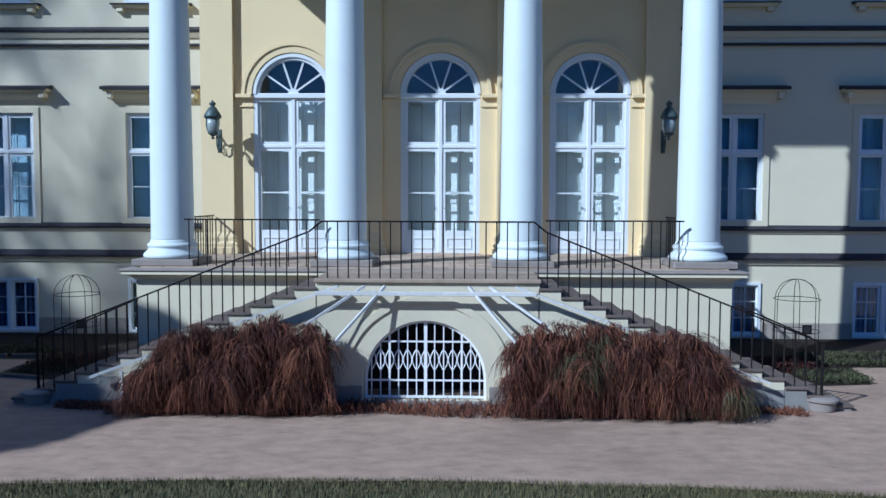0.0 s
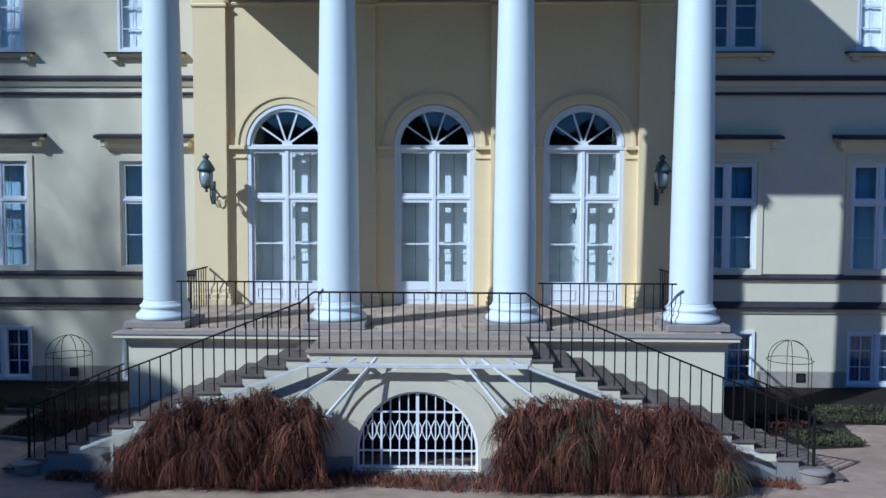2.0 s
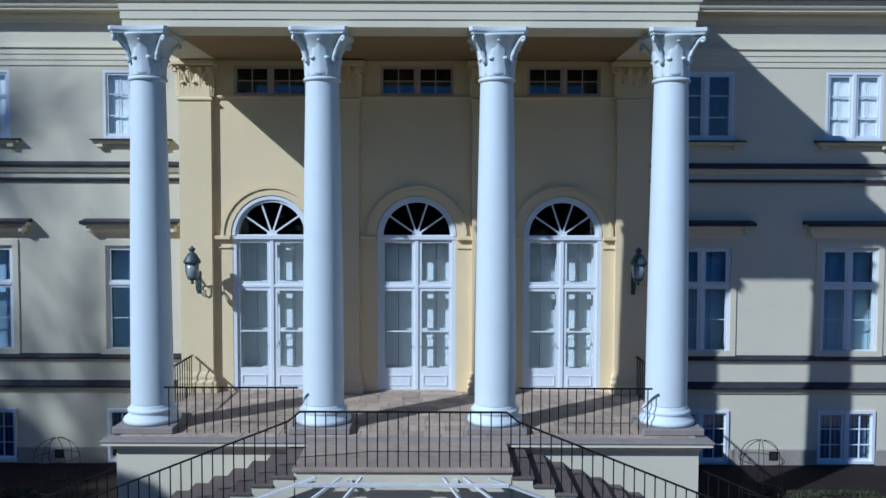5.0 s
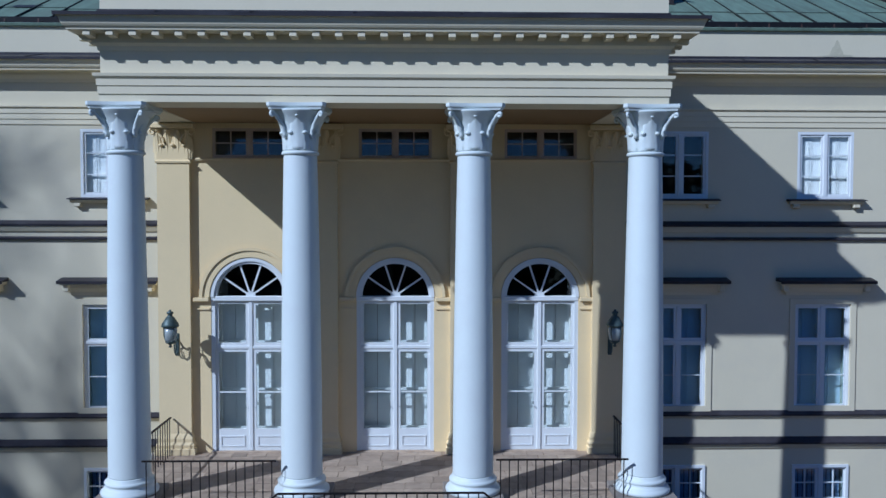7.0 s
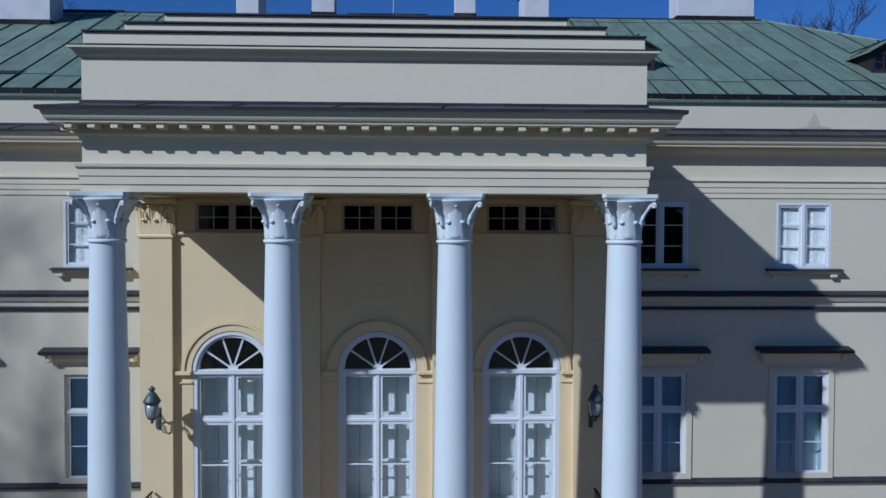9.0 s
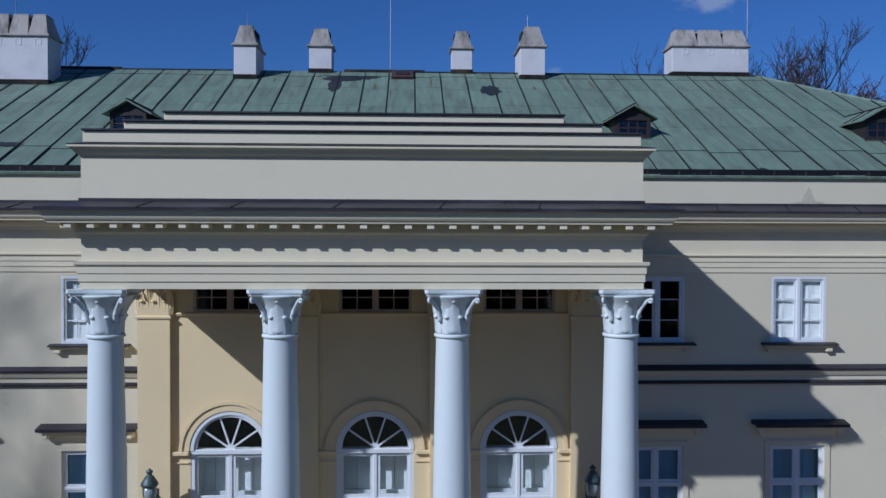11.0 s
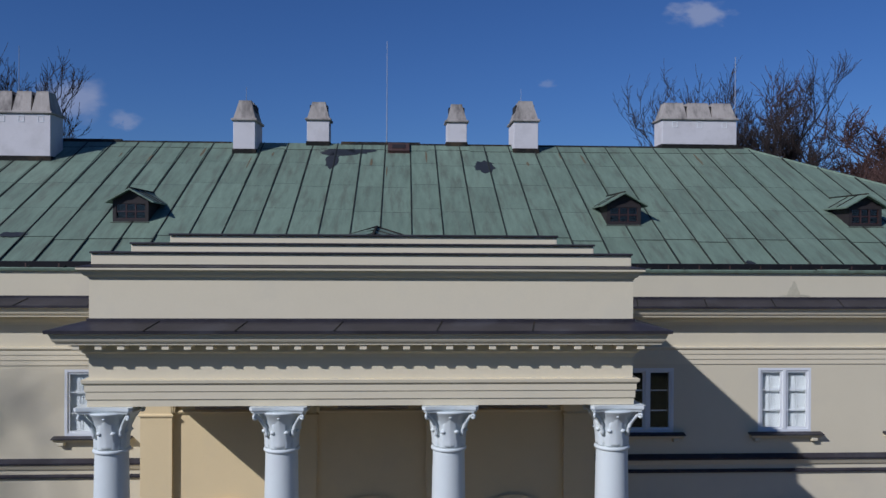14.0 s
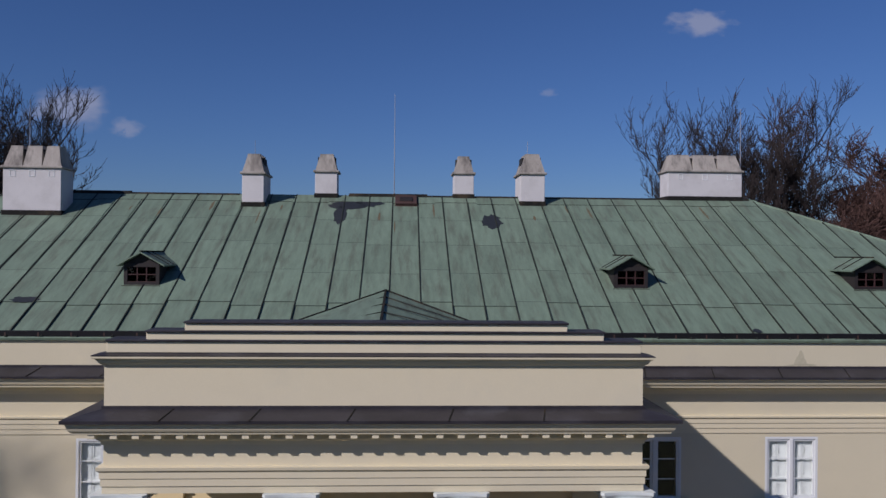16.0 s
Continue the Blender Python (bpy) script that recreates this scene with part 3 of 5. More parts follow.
for f in ((0, 3, 4, 1), (1, 4, 5, 2), (0, 1, 2), (3, 6, 4), (4, 7, 5), (6, 7, 4), (0, 2, 5, 7, 6, 3)):
    bm.faces.new([q[i] for i in f])
proof = tagged(part("portico_roof", bm, COPPER), "low copper gable roof running back to the main roof", "roof", kind="structure")
bm = bmesh.new()
bar(bm, (0, yf, 13.44), (0, 2.38, pr + 0.02), 0.06, 0.05)
part("ridge_cap", bm, SEAM, proof)
for s in (-1, 1):
    bm = bmesh.new()
    bar(bm, (0, 2.38, pr + 0.015), (s * gw, 0.50, 13.135), 0.07, 0.04)
    part("valley_strip", bm, SEAM, proof)
    for i in range(1, 5):
        f = i / 5
        y0 = yf + (0.5 - yf) * f
        bm = bmesh.new()
        bar(bm, (0, yf + (2.38 - yf) * f, 13.43 + (pr - 13.42) * f), (s * gw, y0, 13.09 + 0.04 * f), 0.028, 0.035)
        part("seam", bm, STANDING, proof)
flat = bbox(-5.28, 5.28, EY + 0.64, 0.1, 13.005, 13.06)
tagged(part("attic_roof", flat, COPPER), "flat copper sheeting behind the attic courses", "roof", kind="structure")
# The ceiling's dark ochre includes painted shade.
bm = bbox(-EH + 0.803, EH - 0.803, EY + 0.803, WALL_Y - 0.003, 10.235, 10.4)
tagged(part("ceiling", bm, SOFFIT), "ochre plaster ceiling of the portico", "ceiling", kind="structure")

# ---------------------------------------------------------------- columns
def leaf_bm(z0, h, r, w, lean, bud):
    """A ribbed leaf lying against the bell, facing +x, with a round curled tip."""
    bm = bmesh.new()
    front, back = [], []
    n, m = 12, 4
    for j in range(n):
        f = j / (n - 1)
        out, zz = r + lean * f ** 2.4, z0 + h * f
        wd = w * (0.80 + 0.26 * math.sin(math.pi * min(1, f * 1.1))) * (1 if f < 0.7 else 1 - (f - 0.7) * 1.9)
        wd *= 1 + 0.07 * math.sin(f * 4.5 * 2 * math.pi)
        ra, rb = [], []
        for k in range(-m, m + 1):
            off = (0.020 if k == 0 else 0.009 if k % 2 else 0.015) - 0.0022 * k * k
            ra.append(bm.verts.new((out + off, wd * k / m, zz)))
            rb.append(bm.verts.new((out - 0.03 - 0.0022 * k * k, wd * k / m, zz)))
        front.append(ra)
        back.append(rb)
    for j in range(n - 1):
        for k in range(2 * m):
            bm.faces.new((front[j][k], front[j][k + 1], front[j + 1][k + 1], front[j + 1][k]))
            bm.faces.new((back[j][k + 1], back[j][k], back[j + 1][k], back[j + 1][k + 1]))
        for k in (0, 2 * m):
            bm.faces.new((front[j][k], front[j + 1][k], back[j + 1][k], back[j][k]))
    for j in (0, n - 1):
        for k in range(2 * m):
            bm.faces.new((front[j][k], front[j][k + 1], back[j][k + 1], back[j][k]))
    bmesh.ops.create_icosphere(bm, subdivisions=2, radius=bud, matrix=Matrix.Translation((r + lean + bud * 0.55, 0, z0 + h - bud * 0.5)) @ Matrix.Diagonal((0.9, 1.25, 0.85, 1)))
    return bm


def column():
    c = thing("column", 0, 0, 0, "white plastered column with leafy capital on a moulded base", "column", "portico columns")
    part("plinth_block", bbox(-0.60, 0.60, -0.60, 0.60, T, T + 0.13, 0.015), PLINTHSTONE, c, "worn grey-brown stone plinth block")
    prof = [(0.52, T + 0.13), (0.552, T + 0.15), (0.56, T + 0.19), (0.545, T + 0.23), (0.515, T + 0.245), (0.51, T + 0.26), (0.475, T + 0.29), (0.458, T + 0.33), (0.462, T + 0.345), (0.478, T + 0.36), (0.484, T + 0.385), (0.476, T + 0.41), (0.45, T + 0.42), (0.44, T + 0.43), (0.42, T + 0.48), (0.414, T + 0.50)]
    part("base", lathe(prof, 48), WHITE, c, smooth=True)
    prof = []
    for f in [0.0, 0.003] + [i / 12 for i in range(1, 12)] + [0.997, 1.0]:
        z = T + 0.50 + f * (9.24 - T - 0.50)
        prof.append((0.412 - 0.082 * f ** 1.6, z))
    part("shaft", lathe(prof, 48), WHITE, c, smooth=True)
    part("necking", lathe([(0.33, 9.22), (0.365, 9.24), (0.375, 9.27), (0.36, 9.30), (0.325, 9.31)], 40), WHITE, c, smooth=True)
    bell = [(0.322, 9.30), (0.330, 9.5), (0.345, 9.66), (0.378, 9.79), (0.43, 9.90), (0.50, 10.0), (0.555, 10.06), (0.57, 10.088)]
    part("bell", lathe(bell, 40), WHITE, c, smooth=True)
    # leaves in two rows, the tall ones fluted and spreading under the abacus
    for row, (cnt, z0, h, r, w, lean, tip) in enumerate(((8, 9.31, 0.37, 0.330, 0.125, 0.02, 0.046), (4, 9.33, 0.66, 0.336, 0.15, 0.12, 0.03))):
        for i in range(cnt):
            bm = leaf_bm(z0, h, r, w, lean, tip)
            bmesh.ops.rotate(bm, verts=bm.verts[:], cent=(0, 0, 0), matrix=Matrix.Rotation(2 * math.pi * (i + 0.5 * (1 - row)) / cnt, 3, "Z"))
            part("leaf", bm, WHITE, c, smooth=True)
    # corner scrolls tucked under the abacus
    for i in range(4):
        an = math.pi / 4 + i * math.pi / 2
        bm = bmesh.new()
        pts = [(0.365 + 0.29 * (j / 9) ** 1.7, 0, 9.56 + 0.49 * (j / 9) ** 0.85) for j in range(10)]
        for j in range(1, 10):
            a = math.pi / 2 - j * 0.62
            rr = 0.052 * (1 - j / 15)
            pts.append((0.655 + rr * math.cos(a), 0, 10.0 + rr * math.sin(a)))
        tube(bm, pts, 0.046, 7, 0.026)
        bmesh.ops.rotate(bm, verts=bm.verts[:], cent=(0, 0, 0), matrix=Matrix.Rotation(an, 3, "Z"))
        part("scroll", bm, WHITE, c, smooth=True)
    # abacus with hollow sides
    bm = bmesh.new()
    outline = []
    for i in range(4):
        a0 = -math.pi / 4 + i * math.pi / 2
        p, q2 = Vector((math.cos(a0), math.sin(a0))) * 0.84, Vector((math.cos(a0 + math.pi / 2), math.sin(a0 + math.pi / 2))) * 0.84
        mid = (p + q2) / 2
        for j in range(9):
            f = 0.07 + 0.86 * j / 8
            pt = p.lerp(q2, f) - mid.normalized() * 0.085 * math.sin(math.pi * f)
            outline.append(pt)
    rings = []
    for sc, z in ((0.93, 10.085), (0.95, 10.12), (0.99, 10.14), (1.0, 10.16), (1.0, 10.215)):
        rings.append([bm.verts.new((p.x * sc, p.y * sc, z)) for p in outline])
    k = len(outline)
    for ra, rb in zip(rings, rings[1:]):
        for i in range(k):
            bm.faces.new((ra[i], ra[(i + 1) % k], rb[(i + 1) % k], rb[i]))
    bm.faces.new(rings[0][::-1])
    bm.faces.new(rings[-1])
    part("abacus", bm, WHITE, c)
    return c


col = column()
col.location = (COLS[0], -4.52, 0)
for x in COLS[1:]:
    copy_thing(col, pose(x, -4.52, 0))

# pilasters on the wall behind
def pilaster(x):
    p = thing("pilaster", 0, 0, 0, "yellow plastered pilaster with a leafy capital", "pilaster", "portico pilasters")
    y = WALL_Y
    part("shaft", bbox(-0.38, 0.38, y - 0.15, y, T + 0.5, 9.3), PLASTER_Y, p)
    part("base", sweep(((-0.38, y), (-0.38, y - 0.15), (0.38, y - 0.15), (0.38, y)), ((-0.1, T), (0.10, T), (0.10, T + 0.14), (0.07, T + 0.16), (0.085, T + 0.24), (0.04, T + 0.30), (0.05, T + 0.38), (0.02, T + 0.46), (0, T + 0.50), (-0.1, T + 0.50))), PLASTER_Y, p)
    part("necking", sweep(((-0.38, y), (-0.38, y - 0.15), (0.38, y - 0.15), (0.38, y)), ((-0.1, 9.28), (0.03, 9.28), (0.04, 9.32), (0.0, 9.36), (-0.1, 9.36))), PLASTER_Y, p)
    part("bell", bbox(-0.36, 0.36, y - 0.15, y, 9.36, 10.1), PLASTER_Y, p)
    turn = Matrix.Rotation(-math.pi / 2, 3, "Z")
    for xs, z0, h, w, lean, tip in (((-0.27, 0.0, 0.27), 9.36, 0.36, 0.12, 0.02, 0.045), ((-0.34, -0.13, 0.13, 0.34), 9.37, 0.68, 0.12, 0.11, 0.03)):
        for xx in xs:
            bm = leaf_bm(z0, h, 0.13, w, lean, tip)
            bmesh.ops.rotate(bm, verts=bm.verts[:], cent=(0, 0, 0), matrix=turn)
            bmesh.ops.translate(bm, verts=bm.verts[:], vec=(xx, y, 0))
            part("leaf", bm, PLASTER_Y, p)
    for s in (-1, 1):
        bm = bmesh.new()
        pts = [(s * (0.2 + 0.26 * (j / 7) ** 1.5), y - 0.2, 9.75 + 0.32 * (j / 7) ** 0.7) for j in range(8)]
        pts += [(s * (0.46 + 0.06 * math.cos(math.pi / 2 - j * 0.7)), y - 0.2, 10.01 + 0.06 * math.sin(math.pi / 2 - j * 0.7)) for j in range(1, 8)]
        tube(bm, pts, 0.03, 6)
        part("scroll", bm, PLASTER_Y, p)
    part("abacus", bbox(-0.52, 0.52, y - 0.33, y, 10.08, 10.2, 0.015), PLASTER_Y, p)
    p.location.x = x
    return p


pil = pilaster(-5.20)
for x in (-1.71, 1.74, 5.16):
    copy_thing(pil, pose(x, 0, 0))
moulding("trim_string", PLASTER_Y, ((0, 9.34), (0.05, 9.34), (0.07, 9.38), (0.05, 9.41), (0, 9.42)), "thin yellow string under the upper lights", ((-4.86, -2.11), (-1.35, 1.35), (2.11, 4.86)), WALL_Y)

# ---------------------------------------------------------------- windows
def frame_bm(x0, x1, z0, z1, y0, y1, w):
    bm = bmesh.new()
    box(bm, x0, x0 + w, y0, y1, z0, z1)
    box(bm, x1 - w, x1, y0, y1, z0, z1)
    box(bm, x0 + w, x1 - w, y0, y1, z0, z0 + w)
    box(bm, x0 + w, x1 - w, y0, y1, z1 - w, z1)
    return bm


def sash(parent, x0, x1, z0, z1, y, rows, cols=1, w=0.055, glass=None, frame_mat=None, bar_w=0.024):
    """A leaf: frame, glazing bars and single panes. rows: heights of the bars."""
    fm = frame_mat or PAINT
    f = part("sash_frame", frame_bm(x0, x1, z0, z1, y, y + 0.05, w), fm, parent)
    gx = [x0 + w + (x1 - x0 - 2 * w) * i / cols for i in range(cols + 1)]
    gz = [z0 + w, *rows, z1 - w]
    for z in rows:
        part("glazing_bar", bbox(x0 + w, x1 - w, y + 0.008, y + 0.042, z - bar_w / 2, z + bar_w / 2), fm, f)
    for x in gx[1:-1]:
        part("glazing_bar", bbox(x - bar_w / 2, x + bar_w / 2, y + 0.006, y + 0.044, z0 + w, z1 - w), fm, f)
    for a, b in zip(gx, gx[1:]):
        for c, d in zip(gz, gz[1:]):
            p = part("pane", bbox(a + 0.004, b - 0.004, y + 0.022, y + 0.028, c + 0.004, d - 0.004), glass or GLASS, f)
            p.visible_shadow = False
    return f


def boards_bm(x0, x1, z0, z1, y, n=4, rails=3):
    """Panelled inner shutters."""
    bm = bmesh.new()
    w = (x1 - x0) / n
    for i in range(n):
        a, b = x0 + i * w + 0.006, x0 + (i + 1) * w - 0.006
        box(bm, a, b, y + 0.015, y + 0.04, z0, z1)
        for e0, e1 in ((a, a + 0.05), (b - 0.05, b)):
            box(bm, e0, e1, y, y + 0.015, z0, z1)
        for k in range(rails + 1):
            z = z0 + (z1 - z0 - 0.07) * k / rails
            box(bm, a + 0.05, b - 0.05, y, y + 0.015, z, z + 0.07)
    return bm


def window_main(shutters=True):
    """Tall casement of the main storey, centred on x = 0."""
    w = thing("window_main", 0, 0, 0, "tall white casement window with flashed hood and pale inner shutters", "window", "main storey windows", "structure")
    part("window_frame", frame_bm(-0.73, 0.73, 3.04, 5.78, 0.03, 0.14, 0.06), PAINT, w)
    part("mullion", bbox(-0.045, 0.045, 0.025, 0.13, 3.1, 5.72, 0.008), PAINT, w)
    part("transom", bbox(-0.67, 0.67, 0.015, 0.13, 4.76, 4.84, 0.008), PAINT, w)
    for s in (-1, 1):
        a, b = (0.045, 0.67) if s > 0 else (-0.67, -0.045)
        sash(w, a, b, 3.10, 4.76, 0.05, (3.92,), glass=GLASS_SKY)
        sash(w, a, b, 4.84, 5.72, 0.05, (), glass=GLASS_SKY)
    part("surround", frame_bm(-0.87, 0.87, 2.99, 5.92, -0.035, -0.001, 0.14), PLASTER, w)
    part("hood_moulding", sweep(((-1.0, 0), (1.0, 0)), ((0, 6.02), (0.03, 6.02), (0.06, 6.10), (0.16, 6.20), (0.18, 6.29), (0, 6.29))), PLASTER_A, w)
    for s in (-1, 1):
        part("hood_bracket", bbox(s * 1.05 - 0.07, s * 1.05 + 0.07, -0.24, 0, 6.12, 6.29, 0.02), PLASTER_A, w)
    part("hood_slab", bbox(-1.2, 1.2, -0.30, 0, 6.29, 6.37, 0.01), PLASTER_A, w)
    part("hood_flashing", sweep(((-1.24, 0), (1.24, 0)), ((0, 6.372), (0.325, 6.372), (0.328, 6.325), (0.343, 6.325), (0.35, 6.40), (0, 6.47))), FLASH, w)
    part("inner_shutter", boards_bm(-0.72, 0.72, 3.0, 5.8, 0.42), BOARD, w)
    return w


def window_upper():
    w = thing("window_upper", 0, 0, 0, "white six-light casement with flashed sill and pale inner shutters", "window", "upper storey windows", "structure")
    part("window_frame", frame_bm(-0.73, 0.73, 8.5, 10.22, 0.0, 0.12, 0.07), PAINT, w)
    part("mullion", bbox(-0.05, 0.05, -0.005, 0.12, 8.57, 10.15, 0.008), PAINT, w)
    for s in (-1, 1):
        a, b = (0.05, 0.66) if s > 0 else (-0.66, -0.05)
        sash(w, a, b, 8.57, 10.15, 0.03, (9.08, 9.62))
    part("sill", sweep(((-0.95, 0), (0.95, 0)), ((0, 8.36), (0.12, 8.36), (0.18, 8.42), (0.18, 8.44), (0, 8.44))), PLASTER, w)
    part("sill_flashing", sweep(((-1.0, 0), (1.0, 0)), ((0, 8.442), (0.215, 8.442), (0.22, 8.465), (0, 8.50))), FLASH, w)
    for s in (-1, 1):
        part("sill_bracket", bbox(s * 0.78 - 0.09, s * 0.78 + 0.09, -0.14, 0, 8.26, 8.36, 0.02), PLASTER, w)
    return w


def window_basement():
    w = thing("window_basement", 0, 0, 0, "white barred basement window with twelve small panes", "window", "basement windows", "structure")
    part("window_frame", frame_bm(-0.74, 0.74, 0.20, 1.58, -0.05, 0.10, 0.07), PAINT, w)
    part("mullion", bbox(-0.05, 0.05, -0.04, 0.10, 0.27, 1.51, 0.008), PAINT, w)
    for s in (-1, 1):
        a, b = (0.05, 0.70) if s > 0 else (-0.70, -0.05)
        sash(w, a, b, 0.27, 1.51, 0.02, (0.68, 1.09), cols=2, glass=GLASS_SKY)
        for i in range(5):
            x = a + 0.08 + (b - a - 0.16) * i / 4
            bm = bmesh.new()
            bar(bm, (x, 0.16, 0.26), (x, 0.16, 1.52), 0.018, sides=6)
            part("security_bar", bm, IRON, w)
    # Added panel whose blue imitates the sky's reflection in the glass.
    part("inner_blind", bbox(-0.72, 0.72, 0.40, 0.42, 0.24, 1.55), SKY_BACK, w, "pale blue-grey blind")
    return w


wm, wu, wb = window_main(), window_upper(), window_basement()
wm.location.x = wu.location.x = wb.location.x = BAYS[-1][0]
shut_me = finish("inner_shutter", boards_bm(-0.72, 0.72, 8.46, 10.24, 0.125), BOARD)
for s in (-1, 1):
    for i, c in enumerate(BAYS[s]):
        if not (s < 0 and i == 0):
            copy_thing(wm, pose(c, 0, 0))
            copy_thing(wu, pose(c, 0, 0))
            copy_thing(wb, pose(c, 0, 0))
        if not (s > 0 and i == 0):
            o = new("inner_shutter", shut_me)
            o.location.x = c
            tagged(o, "pale panelled inner shutters behind an upper window", "shutter", "upper inner shutters", "structure")
for s in (-1, 1):
    v = thing("wall_vent", s * 9.2, -0.05, 0, "small square dark iron vent in the plinth", "vent", "plinth vents")
    part("vent_frame", frame_bm(-0.11, 0.11, 0.30, 0.52, -0.02, 0.0, 0.025), IRON, v)
    # Black plate paints the dark behind the vent frame.
    part("vent_plate", bbox(-0.085, 0.085, -0.01, 0.0, 0.325, 0.495), SOOT_DARK, v)

# ---------------------------------------------------------------- glazed doors with fanlights
def glazed_door():
    y = WALL_Y + 0.06
    sp = 6.09
    d = thing("door_glazed", 0, 0, 0, "tall white double glazed door with a half-round fanlight", "door", "portico doors", "structure")
    bm = bmesh.new()
    for s in (-1, 1):
        box(bm, min(s * 0.84, s * 0.94), max(s * 0.84, s * 0.94), y - 0.05, y + 0.12, T, sp)
    part("door_frame", bm, PAINT, d)
    part("arch_frame", ring_bm(0, sp, 0.80, 0.93, y - 0.05, y + 0.12), PAINT, d)
    part("arch_moulding", ring_bm(0, sp, 0.86, 0.94, y - 0.09, y - 0.05), PAINT, d)
    part("transom", bbox(-0.94, 0.94, y - 0.07, y + 0.12, sp - 0.10, sp + 0.02, 0.015), PAINT, d)
    # fanlight
    f = part("fan_hub", ring_bm(0, sp + 0.02, 0.005, 0.12, y, y + 0.05, n=12), PAINT, d)
    for i in range(1, 5):
        a = math.pi * i / 5
        bm = bmesh.new()
        bar(bm, (0.1 * math.cos(a), y + 0.02, sp + 0.02 + 0.1 * math.sin(a)), (0.81 * math.cos(a), y + 0.02, sp + 0.81 * math.sin(a)), 0.042, 0.04)
        part("fan_bar", bm, PAINT, f)
    for i in range(5):
        p = part("pane", ring_bm(0, sp + 0.02, 0.13, 0.80, y + 0.015, y + 0.02, math.pi * (i + 0.03) / 5, math.pi * (i + 0.97) / 5, 8), GLASS, f)
        p.visible_shadow = False
    part("meeting_stile", bbox(-0.05, 0.05, y - 0.03, y + 0.06, T + 0.03, sp - 0.10, 0.012), PAINT, d)
    part("cross_rail", bbox(-0.84, 0.84, y - 0.025, y + 0.06, 4.83, 4.91, 0.012), PAINT, d)
    for s in (-1, 1):
        a, b = (0.05, 0.84) if s > 0 else (-0.84, -0.05)
        sash(d, a, b, 4.91, sp - 0.10, y, (), w=0.07)
        leaf = sash(d, a, b, 2.82, 4.83, y, (3.78,), w=0.07, bar_w=0.032)
        part("kick_panel", bbox(a, b, y, y + 0.05, T + 0.03, 2.82), PAINT, leaf)
        part("panel_moulding", frame_bm(a + 0.1, b - 0.1, T + 0.13, 2.72, y - 0.018, y, 0.025), PAINT, leaf)
        bm = bmesh.new()
        bmesh.ops.create_icosphere(bm, subdivisions=2, radius=0.017, matrix=Matrix.Translation((a + 0.06 if s > 0 else b - 0.06, y - 0.04, 3.42)))
        part("knob", bm, IRON, leaf)
    part("inner_shutter", boards_bm(-0.93, 0.93, T, sp - 0.06, y + 0.46, 4, 3), BOARD_D, d)
    # second casement behind the outer one
    bm = bmesh.new()
    box(bm, -0.11, 0.11, y + 0.36, y + 0.40, T, sp - 0.08)
    for s in (-1, 1):
        box(bm, min(s * 0.78, s * 0.93), max(s * 0.78, s * 0.93), y + 0.36, y + 0.40, T, sp - 0.08)
        a, b = (0.112, 0.778) if s > 0 else (-0.778, -0.112)
        for z0, z1 in ((T, 2.86), (3.75, 3.81), (4.76, 4.98), (sp - 0.20, sp - 0.08)):
            box(bm, a, b, y + 0.362, y + 0.398, z0, z1)
    part("inner_casement", bm, BOARD_D, d)
    part("threshold", bbox(-0.95, 0.95, y - 0.10, y + 0.12, T - 0.03, T + 0.03, 0.01), STONE, d)
    # plaster dressings
    part("archivolt", ring_bm(0, sp, 0.96, 1.15, WALL_Y - 0.05, WALL_Y - 0.001), PLASTER_Y, d)
    part("archivolt_edge", ring_bm(0, sp, 1.12, 1.20, WALL_Y - 0.085, WALL_Y - 0.05), PLASTER_Y, d)
    for s in (-1, 1):
        part("impost", bbox(min(s * 0.96, s * 1.345), max(s * 0.96, s * 1.345), WALL_Y - 0.11, WALL_Y - 0.001, sp - 0.10, sp - 0.005, 0.012), PLASTER_Y, d)
        part("impost_band", bbox(min(s * 0.96, s * 1.345), max(s * 0.96, s * 1.345), WALL_Y - 0.04, WALL_Y - 0.001, sp - 0.30, sp - 0.27), PLASTER_Y, d)
    return d


dg = glazed_door()
dg.location.x = DOORS[0]
for x in DOORS[1:]:
    copy_thing(dg, pose(x, 0, 0))


def upper_light():
    y = WALL_Y + 0.04
    w = thing("window_light", 0, 0, 0, "low cream-framed upper light with small panes", "window", "upper lights", "structure")
    part("window_frame", frame_bm(-0.87, 0.87, 9.42, 10.12, y - 0.02, y + 0.08, 0.035), LIGHTFRAME, w)
    part("mullion", bbox(-0.05, 0.05, y - 0.03, y + 0.08, 9.455, 10.085, 0.008), LIGHTFRAME, w)
    for s in (-1, 1):
        a, b = (0.05, 0.835) if s > 0 else (-0.835, -0.05)
        sash(w, a, b, 9.455, 10.085, y, (9.77,), cols=2, w=0.03, glass=GLASS_D, frame_mat=LIGHTFRAME)
    return w


ul = upper_light()
ul.location.x = DOORS[0]
for x in DOORS[1:]:
    copy_thing(ul, pose(x, 0, 0))

# ---------------------------------------------------------------- terrace and stairs
TY, LY = -5.28, -7.08        # terrace front, landing front
TH, LH = 5.62, 1.87          # half widths
bm = bmesh.new()
box(bm, -TH, TH, TY, WALL_Y, G - 0.3, T - 0.16)
terr = tagged(part("terrace_wall", bm, PLASTER), "cream plastered terrace base under the columns", "wall", kind="structure")
tp = ((-TH, WALL_Y), (-TH, TY), (TH, TY), (TH, WALL_Y))
part("terrace_moulding", sweep(tp, ((0, 2.09), (0.03, 2.09), (0.05, 2.14), (0.11, 2.17), (0.11, 2.195), (0, 2.195))), PLASTER_A, terr)
